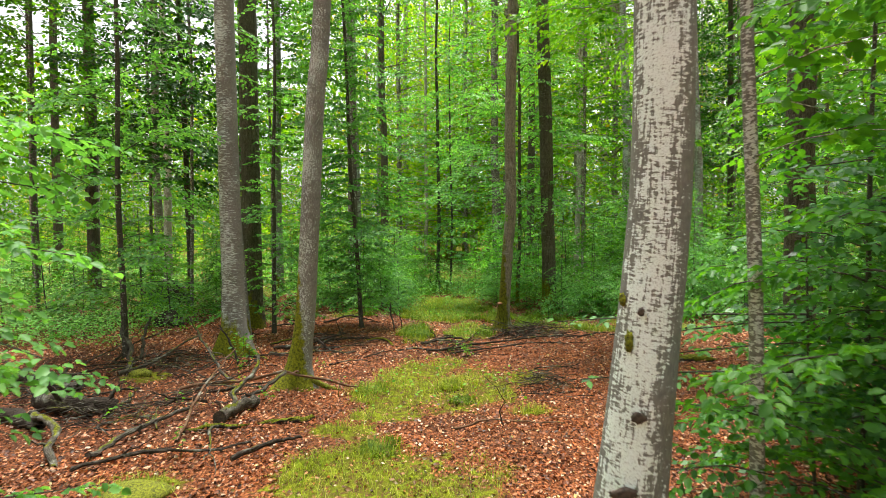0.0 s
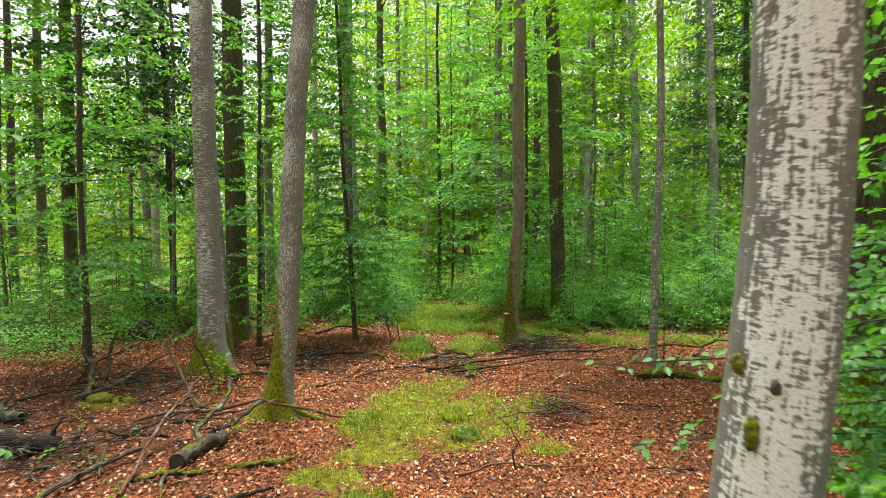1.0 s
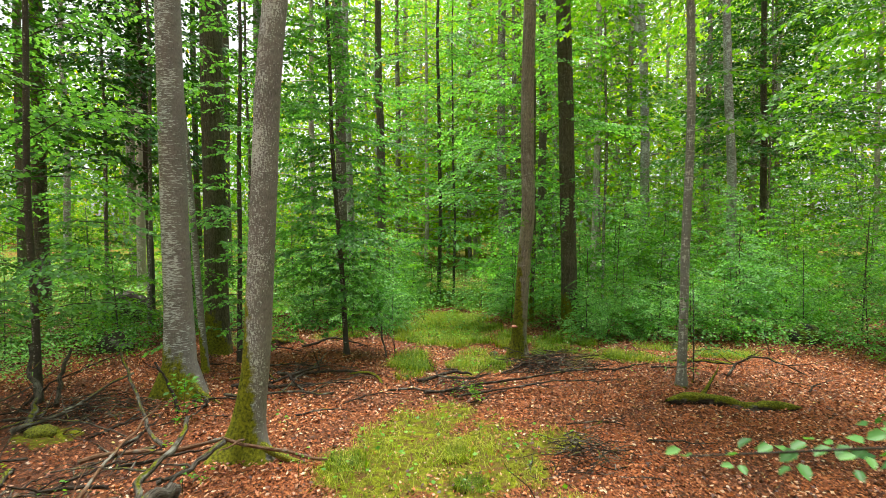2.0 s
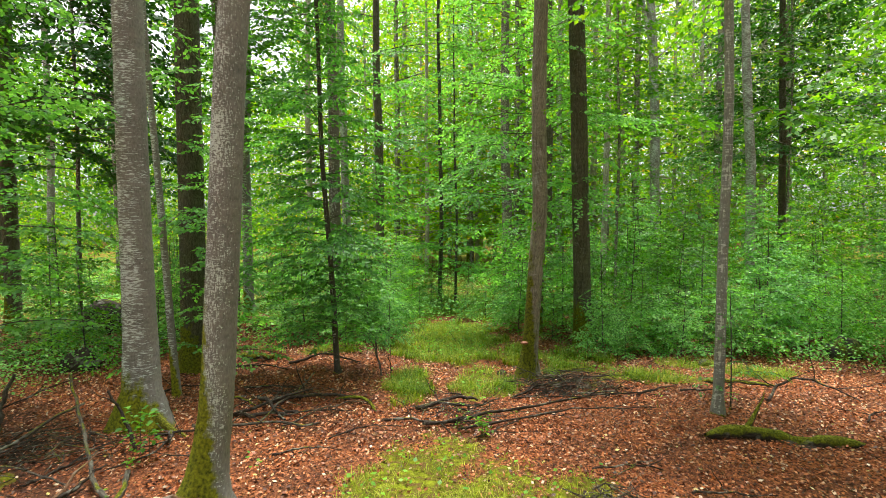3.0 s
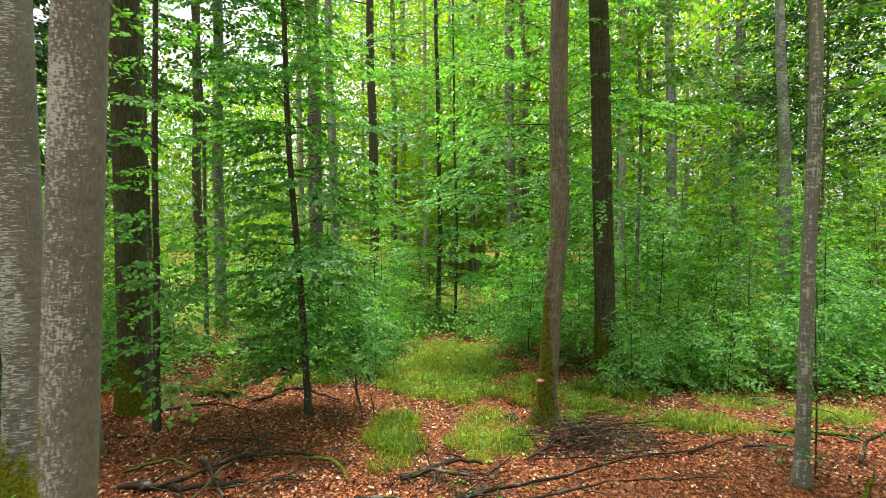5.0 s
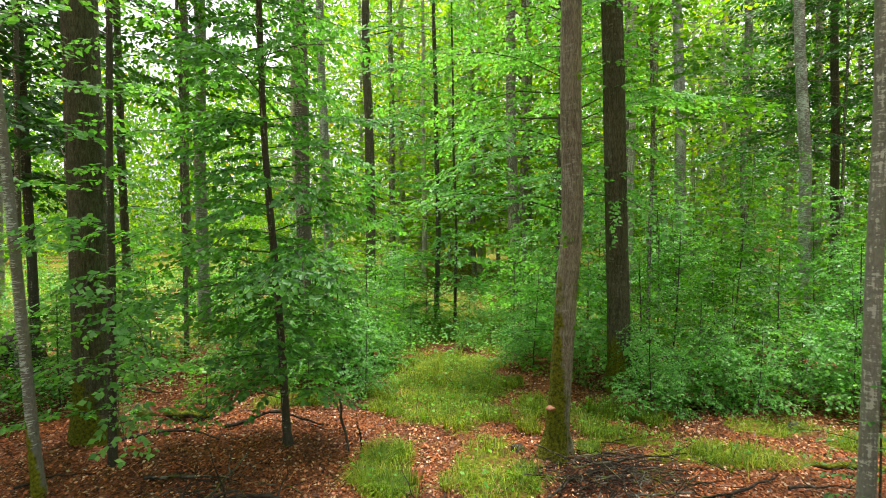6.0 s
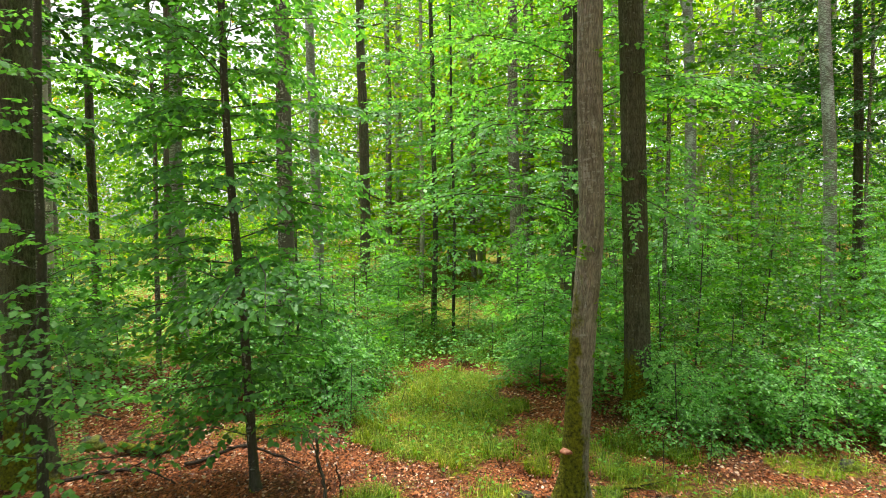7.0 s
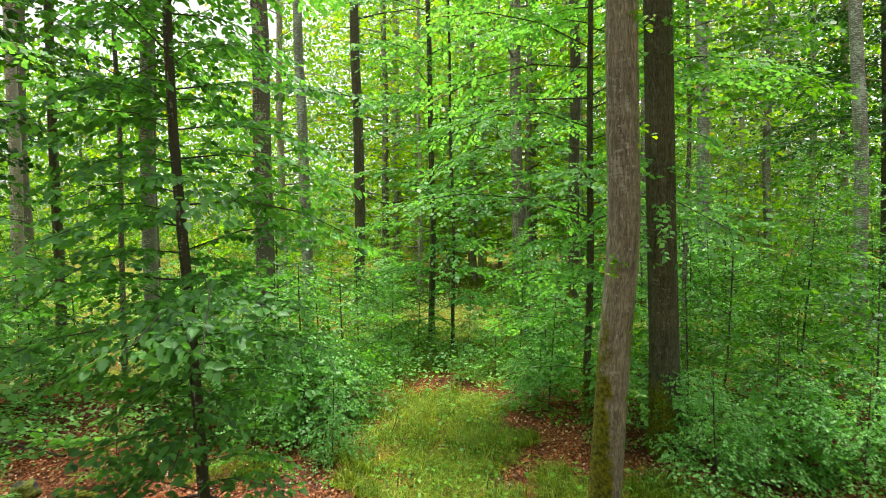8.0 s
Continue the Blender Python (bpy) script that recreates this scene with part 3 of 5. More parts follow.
for pick, mat, text in ((y < 8.3, grass_blade, "short yellowish green woodland grass growing on the mossy track"), (y >= 8.3, tuft_blade, "longer fresh green woodland grass along the track")):
    k = int(pick.sum())
    quads = (np.array([[0, 1, 2, 3], [3, 2, 4, 5]]) + (np.arange(k) * 6)[:, None, None]).reshape(-1, 4)
    tagged(part("grass", mesh_of("grass", v[pick].reshape(-1, 3), quads), mat), text, "grass", kind="stuff")


# small broad leaves of herbs in the grass
n = 16000
y = rng.uniform(6.0, 20.0, n)
x = rng.uniform(-1.8, 2.6, n)
keep = rng.random(n) < np.clip(moss(x, y) - 0.2, 0, 1) * np.interp(y, [6, 10, 12], [0.15, 0.5, 1.0])
x, y = x[keep], y[keep]
n = len(x)
a = rng.uniform(0, 6.28, n)
P = np.stack([x, y, height(x, y) + rng.uniform(0.03, 0.16, n)], 1)
herbs = part("herbs", leaf_mesh("herbs", P, np.stack([np.cos(a), np.sin(a), rng.normal(0, 0.3, n)], 1), norm(np.array([0, 0, 1.0]) + rng.normal(0, 0.35, (n, 3))), rng.uniform(0.025, 0.06, n), False, 0.75), young_leaf)
tagged(herbs, "small broad leaved herbs growing through the grass", "herbs", kind="stuff")


def tuft(x0, y0, radius, count, length, seed):
    r = np.random.default_rng(seed)
    q = radius * np.sqrt(r.random(count)) * 0.5
    a = r.uniform(0, 6.28, count)
    v, f = blades(x0 + q * np.cos(a), y0 + q * np.sin(a), r.uniform(0.6, 1.1, count) * length, r.uniform(0.004, 0.008, count), 1.0, seed)
    ob = part("grass_tuft", mesh_of("grass_tuft", v, f), tuft_blade if seed % 3 else grass_blade)
    return tagged(ob, "lush green tuft of grass arching over fallen leaves", "grass tuft", "grass tufts beside the track")


for k, (tx, ty, tr, tl) in enumerate([(1.95, 11.95, 0.5, 0.32), (1.1, 12.1, 0.35, 0.26), (0.95, 11.3, 0.3, 0.22), (-0.85, 6.75, 0.4, 0.16), (-0.35, 9.9, 0.45, 0.24),
                                      (0.1, 7.0, 0.3, 0.15), (0.2, 6.4, 0.3, 0.12), (1.6, 11.3, 0.4, 0.25), (-0.7, 12.6, 0.4, 0.3), (0.75, 10.1, 0.35, 0.24), (-0.55, 5.0, 0.4, 0.18),
                                      (2.6, 10.65, 0.4, 0.2), (-0.5, 10.6, 0.4, 0.26), (0.5, 13.0, 0.4, 0.3), (-0.2, 13.8, 0.4, 0.3), (2.4, 11.6, 0.35, 0.25), (1.45, 10.7, 0.3, 0.2)]):
    tuft(tx, ty, tr, 260, tl, 100 + k)

tq = np.random.default_rng(66)
k = 0
while k < 44:
    tx, ty = tq.uniform(-1.3, 1.7), tq.uniform(8.4, 15.0)
    if moss(np.array([tx]), np.array([ty]))[0] > 0.4 and abs(tx - 0.1) < 1.4:
        tuft(tx, ty, tq.uniform(0.2, 0.5), int(tq.integers(110, 230)), tq.uniform(0.13, 0.27), 130 + k)
        k += 1

# ---------------------------------------------------------------- standing trees
HIGH = [(9.0, 19.0, 9, 3.0, 0.7, 0.9)]
BIG = dict(leaf=0.2, folded=False, pitch=0.6, twig_gap=0.3, spread=0.5, droop=0.1, up=0.55, limb_r=0.45, tilt=0.5)
COL = "tall trees beside the track"

near_tree = make_tree("beech_tree", 0.76, 2.45, 20.0, 0.255, (0, 0), bark_near, beech_leaf, HIGH, "thick grey beech trunk blotched with white lichen", "tree", COL, 11, sides=40,
                      curve=[(0, 0, 0), (0.02, 0, 0.6), (0.085, 0, 1.3), (0.155, -0.01, 2.1), (0.165, -0.02, 3.0), (0.19, 0, 4.5), (0.3, 0.1, 8), (0.4, 0.2, 13), (0.5, 0.2, 20)], flare=(0.7, 0.55, 4), **BIG)


def knot(x0, y0, z0, w, h, parent, seed):
    """A dark scar where a branch was shed: a ring of bark round a hollow."""
    bm = bmesh.new()
    bmesh.ops.create_uvsphere(bm, u_segments=16, v_segments=8, radius=1.0)
    for v in bm.verts:
        q = 1 + 0.55 * noise.noise(v.co * 2.6 + Vector((seed, 0, 0)))
        ring = math.hypot(v.co.x, v.co.z)
        v.co = Vector((v.co.x * w * q, v.co.y * 0.012 * (0.4 + ring), v.co.z * h * q))
    kme = bpy.data.meshes.new("knot")
    bm.to_mesh(kme)
    bm.free()
    ob = part("knot", kme, cut_wood, parent, "dark brown branch scar", True)
    ob.location = (x0, y0, z0)


for k, (kx, ky, kz, kw, kh) in enumerate([(0.005, -0.088, 1.57, 0.018, 0.045), (-0.008, -0.04, 1.74, 0.016, 0.028)]):
    bm = bmesh.new()
    bmesh.ops.create_icosphere(bm, subdivisions=3, radius=1.0)
    for v in bm.verts:
        q = 1 + 0.45 * noise.noise(v.co * 2.2 + Vector((k, 4, 0)))
        v.co = Vector((v.co.x * kw * q, v.co.y * 0.009 * q, v.co.z * kh * q))
    kme = bpy.data.meshes.new("moss_patch")
    bm.to_mesh(kme)
    bm.free()
    ob = part("moss_patch", kme, moss_pad, near_tree, "small olive green patch of moss", True)
    ob.location = (kx, ky, kz)
    ob.rotation_euler = (0, 0, -0.9)
for k, (kx, ky, kz, kw, kh) in enumerate([(0.03, -0.145, 1.27, 0.03, 0.022), (0.04, -0.13, 1.70, 0.013, 0.016), (-0.03, -0.15, 0.96, 0.06, 0.022)]):
    knot(kx, ky, kz, kw, kh, near_tree, k)
make_tree("beech_tree", -3.22, 8.85, 21.0, 0.335, (-0.008, 0.0), bark_beech, beech_leaf, HIGH, "grey banded beech with mossy spreading root flare", "tree", COL, 12, wobble=0.01, sides=36, flare=(0.24, 1.0, 3), **BIG)
make_tree("beech_tree", -1.76, 6.92, 19.0, 0.235, (0, 0), bark_mossy, beech_leaf, HIGH, "grey beech bending upwards from a thickly mossed foot", "tree", COL, 13, sides=36,
          curve=[(0, 0, 0), (0.035, 0, 0.4), (0.11, 0, 1.0), (0.165, 0, 2.0), (0.21, 0, 2.8), (0.25, 0, 3.5), (0.36, 0, 4.8), (0.48, 0, 9), (0.5, 0, 13), (0.5, 0, 19)], flare=(0.2, 1.5, 3), **BIG)
make_tree("beech_tree", 1.09, 10.6, 20.0, 0.21, (0, 0), bark_oak, beech_leaf, HIGH, "brown furrowed tree with a mossy foot and small leafy sprouts", "tree", COL, 14, sides=32,
          curve=[(0, 0, 0), (0.055, 0, 0.85), (0.115, 0, 1.7), (0.16, 0, 2.4), (0.14, 0, 3.9), (0.19, 0, 6.3), (0.2, 0, 9), (0.2, 0, 13), (0.2, 0, 20)], flare=(0.18, 0.8, 4), **BIG)
for who, path, r0 in (("grey banded", [(-3.15, 8.78, 0.3), (-3.02, 8.72, 0.17), (-2.85, 8.66, 0.05), (-2.6, 8.6, -0.03)], 0.065), ("grey beech bending", [(-1.72, 6.87, 0.25), (-1.6, 6.83, 0.13), (-1.42, 6.8, 0.05), (-1.2, 6.78, -0.01)], 0.055)):
    tree = [o for o in scene.objects if o.get("label", "").startswith(who)][0]
    q = bend([(px - tree.location.x, py - tree.location.y, pz + float(height(px, py)) - tree.location.z) for px, py, pz in path], 10)
    part("root", mesh_of("root", *tube(q, np.linspace(r0, 0.02, 10), 12, 0.15, 5)), moss_pad, tree, "mossy surface root", True)
brown = scene.objects[[o.name for o in scene.objects if o.get("label", "").startswith("brown furrowed")][0]]
for k, (sx, sy, sz) in enumerate([(0.19, -0.04, 1.3), (0.2, -0.05, 1.62), (0.21, -0.06, 1.75), (0.25, -0.03, 2.9), (0.24, -0.05, 3.6), (0.05, -0.1, 2.1), (0.24, -0.04, 4.4)]):
    q = np.random.default_rng(300 + k)
    m = 14
    P = np.array([sx, sy, sz]) + q.normal(0, 0.035, (m, 3))
    part("sprout", leaf_mesh("sprout", P, q.normal(0, 1, (m, 3)) + np.array([0.8, -0.4, 0]), norm(np.array([0, -0.3, 1.0]) + q.normal(0, 0.5, (m, 3))), q.uniform(0.03, 0.06, m)), sunny_leaf, brown, "small yellowish green leaf sprout")["kind"] = "stuff"
make_tree("spruce_tree", 2.39, 12.9, 23.0, 0.31, (-0.03, 0.0), bark_dark, beech_leaf, HIGH, "dark furrowed trunk standing among beech shrubs", "tree", COL, 15, wobble=0.01, sides=28, **BIG)
make_tree("spruce_tree", -3.72, 11.3, 23.0, 0.38, (-0.006, 0.0), bark_dark, beech_leaf, HIGH, "thick dark brown trunk with low leafy branches before it", "tree", COL, 16, wobble=0.01, sides=28, **BIG)
make_tree("beech_tree", 3.0, 9.2, 12.0, 0.12, (0.012, 0.01), bark_slim, beech_leaf, [(3.3, 4.1, 2, 1.5, 1.0, 1.0, (-0.9, 0.3)), (5.2, 11.5, 46, 2.3, 1.0, 0.6)], "slim grey young beech on bare leaf litter", "tree", COL, 17, sides=18, flare=(0.1, 0.5, 3),
          leaf=0.1, folded=False)
make_tree("beech_tree", -3.37, 9.95, 11.0, 0.095, (-0.06, 0.0), bark_beech, shade_leaf, [(3.5, 10.0, 24, 1.2, 1.0, 0.5)], "thin grey beech leaning beside a thicker trunk", "tree", COL, 20, wobble=0.01, sides=14, leaf=0.08, folded=False)
make_tree("birch_tree", 1.66, 2.95, 12.0, 0.074, (-0.037, 0.0), bark_birch, beech_leaf, [(2.4, 3.6, 7, 0.9, 1.0, 1.0, (-0.9, 0.9)), (6.0, 11.0, 12, 1.5, 1.0, 0.6)], "slender tree with pale speckled bark and low leafy boughs", "tree", COL, 18, sides=20,
          flare=(0.1, 0.3, 3), leaf=0.085)
make_tree("oak_tree", 3.72, 5.98, 19.0, 0.30, (-0.01, 0.0), bark_dark, beech_leaf, HIGH, "reddish brown furrowed trunk half hidden by leaves", "tree", COL, 19, sides=24, **BIG)

# trunks farther in, placed one by one
for k, (tx, ty, td, lean, bk, lab) in enumerate([
        (-2.31, 14.68, 0.25, -0.01, bark_speckled, "brownish trunk speckled with lichen"),
        (-2.85, 19.28, 0.24, -0.012, bark_beech, "slim grey beech trunk among saplings"),
        (-2.44, 24.08, 0.34, -0.008, bark_dark, "dark straight trunk above bushes"),
        (-2.28, 33.8, 0.38, 0.01, bark_hazed, "pale straight trunk in bright foliage"),
        (2.16, 22.9, 0.36, -0.01, bark_speckled, "brown trunk half hidden by foliage"),
        (7.64, 23.7, 0.38, -0.03, bark_beech, "grey forked beech trunk"),
        (7.96, 17.95, 0.26, -0.03, bark_beech, "brown grey leaning trunk"),
        (9.85, 19.9, 0.22, -0.01, bark_dark, "thin dark trunk in deep foliage"),
        (-4.61, 16.3, 0.24, 0.0, bark_beech, "straight grey trunk between saplings"),
        (-7.75, 22.6, 0.30, 0.0, bark_dark, "dark trunk in bright undergrowth"),
        (-13.7, 22.8, 0.26, 0.0, bark_beech, "grey trunk among bright leaves"),
        (-14.0, 21.0, 0.32, 0.01, bark_dark, "dark trunk among bright leaves"),
        (3.11, 20.6, 0.28, 0.0, bark_dark, "dark trunk deep in shrubs"),
        (-6.21, 16.4, 0.16, 0.0, bark_dark, "thin dark stem between green shrubs"),
        (-10.8, 22.0, 0.34, 0.0, bark_speckled, "light speckled trunk among leaves"),
        (-5.93, 13.5, 0.13, -0.02, bark_sapling, "thin dark stem between green shrubs"),
        (-9.45, 19.8, 0.27, 0.0, bark_hazed, "pale grey trunk in undergrowth"),
        (4.4, 19.0, 0.18, 0.01, bark_hazed, "whitish slim trunk above shrubs"),
        (5.6, 23.0, 0.2, 0.0, bark_speckled, "slim brown trunk above shrubs"),
        (-8.6, 14.2, 0.30, 0.0, bark_dark, "dark trunk with grey lichen"),
        (9.6, 9.8, 0.34, 0.0, bark_dark, "dark trunk behind leafy branches"),
        (-12.0, 17.0, 0.22, 0.0, bark_sapling, "slim grey trunk among leaves")]):
    tree = make_tree("forest_tree", tx, ty, 20.0, td, (lean, 0.0), bk, sunny_leaf if k % 2 else beech_leaf, [(6.5 + (k % 4), 18.0, 12, 2.8, 0.8, 0.7)], lab, "tree", "trunks in the wood", 40 + k, sides=14, **BIG)
    if "forked" in lab:
        fork = bend([(-0.25, 0, 8.6), (-0.5, 0.05, 9.6), (-0.8, 0.1, 11.2), (-1.0, 0.1, 14.0)], 10)
        part("fork", mesh_of("fork", *tube(fork, np.linspace(0.12, 0.05, 10), 10, 0.05, 3)), bk, tree, smooth=True)

# ---------------------------------------------------------------- young trees with leaf tiers
YOUNG = "young beeches under the tall trees"
make_tree("young_beech", -1.57, 11.05, 8.5, 0.085, (-0.048, 0.0), bark_sapling, shade_leaf, [(0.5, 1.7, 26, 0.75, 1.0, 1.3), (1.7, 7.5, 92, 1.2, 1.0, 0.7)], "slim young beech with flat tiers of leaves", "tree", YOUNG, 61, leaf=0.066, pitch=0.4, twig_gap=0.07, tilt=0.5, sides=14, flare=(0.08, 0.6, 3))
make_tree("young_beech", -3.12, 10.6, 8.0, 0.08, (0.0, 0.0), bark_sapling, shade_leaf, [(0.5, 2.3, 22, 1.1, 1.0, 0.9), (2.2, 7.0, 34, 1.1, 0.9, 0.5)], "young beech with drooping leafy boughs", "tree", YOUNG, 62, leaf=0.072, folded=False, pitch=0.42, twig_gap=0.085, tilt=0.5, sides=12)
make_tree("young_beech", -4.75, 8.55, 8.0, 0.09, (0.0, 0.0), bark_sapling, shade_leaf, [(0.9, 2.4, 14, 1.3, 1.0, 0.95), (2.4, 7.2, 44, 1.5, 1.0, 0.6)], "dark stemmed young beech above dead branches", "tree", YOUNG, 63, leaf=0.072, folded=False, pitch=0.42, twig_gap=0.085, tilt=0.5, sides=12)
make_tree("young_beech", -0.17, 18.4, 14.0, 0.12, (0.0, 0.0), bark_sapling, shade_leaf, [(0.5, 4.5, 22, 1.8, 1.0, 0.8), (4.5, 12.5, 40, 2.0, 1.0, 0.5)], "dense young beech closing the end of the track", "tree", YOUNG, 64, sides=10, leaf=0.1, folded=False, pitch=0.42, twig_gap=0.1, tilt=0.5)
make_tree("young_beech", 0.25, 18.1, 9.0, 0.07, (0.0, 0.0), bark_sapling, shade_leaf, [(0.6, 7.5, 22, 1.3, 1.0, 0.5)], "thin young beech with tiered twigs", "tree", YOUNG, 65, sides=10, leaf=0.1, folded=False, pitch=0.42, twig_gap=0.1, tilt=0.5)
make_tree("young_beech", 1.78, 13.8, 9.5, 0.09, (0.0, 0.0), bark_dark, shade_leaf, [(0.4, 2.4, 24, 1.3, 1.0, 0.9), (2.4, 8.4, 60, 2.0, 1.0, 0.7)], "young beech spreading low boughs beside the track", "tree", YOUNG, 66, leaf=0.072, folded=False, pitch=0.42, twig_gap=0.085, tilt=0.5, sides=12)

# crowns 0, 1 and 5 carry the leaf colour darkened as canopy shade
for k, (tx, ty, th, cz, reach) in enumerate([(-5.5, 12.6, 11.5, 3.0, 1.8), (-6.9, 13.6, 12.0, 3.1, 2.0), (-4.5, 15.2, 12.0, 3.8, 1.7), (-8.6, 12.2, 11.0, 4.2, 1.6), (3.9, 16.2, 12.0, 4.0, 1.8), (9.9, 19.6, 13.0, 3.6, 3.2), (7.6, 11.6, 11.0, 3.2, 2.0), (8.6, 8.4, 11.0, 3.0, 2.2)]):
    make_tree("young_beech", tx, ty, th, 0.08, (0.0, 0.0), bark_speckled, shaded_beech_leaf if k in (0, 1, 5) else beech_leaf, [(cz, th - 1.0, 64, reach, 1.0, 0.6)], "green leafy beech of middle height", "tree", YOUNG, 140 + k, sides=10, leaf=0.11, folded=False, pitch=0.4, twig_gap=0.1, tilt=0.55)

# ---------------------------------------------------------------- repeated bushes and far trees: built once, then copied
BUSH_LABELS = ["dark green beech shrub with layered leaves", "fresh green beech shrub on leaf litter", "bluish green beech shrub beneath tall trees", "dense mid green beech shrub", "light green young beech thicket"]
BUSH_LEAVES = [shade_leaf, young_leaf, shade_leaf, beech_leaf, young_leaf]
bushes = []
far_bushes = []
for k in range(5):
    bushes.append(make_tree("beech_bush", 0, 0, 2.2, 0.03, (0.03, 0.02), bark_sapling, BUSH_LEAVES[k], [(0.08, 1.9, 30, 1.0, 1.0, 0.6)], BUSH_LABELS[k],
                            "bush", "beech shrubs under the trees", 80 + k, sides=6, flare=None, leaf=0.055, folded=False, pitch=0.44, twig_gap=0.068, spread=0.46, split=False, tilt=0.55, up=0.55, droop=0.5))
    far_bushes.append(make_tree("beech_bush", 0, 0, 2.3, 0.03, (0.03, 0.02), bark_sapling, BUSH_LEAVES[k], [(0.15, 2.0, 18, 1.1, 1.0, 0.6)], BUSH_LABELS[k],
                                "bush", "beech shrubs under the trees", 180 + k, sides=5, flare=None, leaf=0.092, folded=False, pitch=0.42, twig_gap=0.1, spread=0.46, split=False, tilt=0.55, up=0.5, droop=0.45))


domes = [make_tree("beech_bush", 0, 0, 1.5, 0.022, (0.04, 0.02), bark_sapling, shade_leaf, [(0.05, 1.4, 46, 0.95, 1.0, 0.7)], "dense domed beech bush with pale bluish green leaves", "bush", "beech shrubs under the trees", 280 + k,
                   sides=6, flare=None, leaf=0.056, folded=False, pitch=0.42, twig_gap=0.07, spread=0.45, split=False, tilt=0.5, up=0.7, droop=0.62) for k in range(2)]
used = set()


def scatter(templates, spots, seed, lo=0.8, hi=1.2, sink=0.06):
    """Stands the templates themselves on the first spots and copies of them on the rest. Spots: x, y, size."""
    r = np.random.default_rng(seed)
    for k, (sx, sy, size) in enumerate(spots):
        ob = templates[k % len(templates)]
        s = size * r.uniform(lo, hi)
        turn = r.uniform(0, 6.28)
        if k < len(templates) and ob.name not in used:
            used.add(ob.name)
            ob.matrix_basis = Matrix.Translation((sx, sy, float(height(sx, sy)) - sink * s)) @ Matrix.Rotation(turn, 4, "Z") @ Matrix.Scale(s, 4)
        else:
            ob2 = copy_thing(ob, Matrix.Identity(4))
            ob2.matrix_basis = Matrix.Translation((sx, sy, float(height(sx, sy)) - sink * s)) @ Matrix.Rotation(turn, 4, "Z") @ Matrix.Scale(s, 4)


r = np.random.default_rng(21)
spots = [(2.5, 12.0, 0.6), (3.2, 12.4, 0.75), (3.7, 11.9, 0.55), (4.3, 12.6, 0.8), (4.9, 12.0, 0.7), (5.6, 12.9, 0.95), (6.3, 12.0, 0.8), (1.9, 13.2, 0.5), (2.9, 13.6, 0.9), (3.6, 14.2, 1.1), (1.6, 15.4, 0.7), (2.5, 15.2, 1.0),
         (-1.4, 13.3, 0.85), (-1.9, 13.9, 0.95), (-1.15, 14.3, 0.75), (-2.6, 13.4, 0.8), (-1.7, 12.4, 0.5), (-2.3, 15.4, 1.1), (-1.3, 16.2, 0.9), (-3.3, 14.6, 1.0), (-1.0, 12.6, 0.4),
         (-0.4, 17.6, 0.55), (0.5, 17.2, 0.5), (-0.1, 16.4, 0.4), (0.9, 16.1, 0.5), (0.4, 15.6, 0.28), (-0.6, 15.7, 0.3), (-0.9, 17.4, 0.6), (-4.7, 12.2, 0.7), (-5.4, 11.4, 0.8), (-6.2, 11.8, 0.9), (-7.0, 11.0, 0.9), (-5.0, 13.4, 0.9), (-6.6, 12.6, 1.0), (-8.0, 11.6, 1.0),
         (-3.6, 11.5, 0.35), (-2.9, 12.2, 0.4), (-7.6, 9.9, 0.7), (-6.4, 10.2, 0.55), (-8.6, 10.0, 0.8), (7.0, 11.4, 0.8), (7.6, 12.4, 1.0), (7.9, 10.4, 0.7), (6.8, 10.2, 0.4), (8.8, 11.0, 1.0)]
scatter(bushes, spots, 22)
scatter(domes, [(-1.4, 13.4, 0.72), (3.4, 12.3, 0.72), (-2.05, 13.7, 0.85), (2.85, 12.0, 0.5), (4.4, 12.2, 0.75), (-1.05, 14.2, 0.6), (5.4, 12.6, 0.9), (2.6, 12.9, 0.6), (1.35, 14.6, 0.6), (6.5, 12.8, 0.95)], 30, 0.9, 1.1)
spots = []
for k in range(92):
    side = 1 if k % 2 else -1
    d = 14.0 + 13.0 * r.random()
    q = side * (1.3 + (d * 0.80 - 1.3) * r.random())
    spots.append((q, d, r.uniform(0.8, 1.3) if side > 0 else r.uniform(0.55, 0.95)))
scatter(far_bushes, spots, 25)

# taller saplings
saps = []
for k in range(4):
    saps.append(make_tree("beech_sapling", 0, 0, 6.5, 0.02, (0.06, 0.04), bark_sapling, [beech_leaf, beech_leaf, sunny_leaf, shade_leaf][k], [(0.4, 5.9, 46 if k in (0, 3) else 36, 1.4, 1.0, 0.45)],
                          ["green beech sapling with tiered leaves", "mid green tiered beech sapling", "sunlit yellowish green sapling", "dark green beech sapling in shade"][k], "tree", "beech saplings in the wood", 90 + k, sides=8, flare=None, leaf=[0.076, 0.125, 0.125, 0.076][k], tilt=0.55,
                          folded=False, pitch=0.4, twig_gap=[0.085, 0.12, 0.12, 0.085][k], spread=0.46, up=0.45, droop=0.42, wobble=0.2, split=k in (0, 3)))
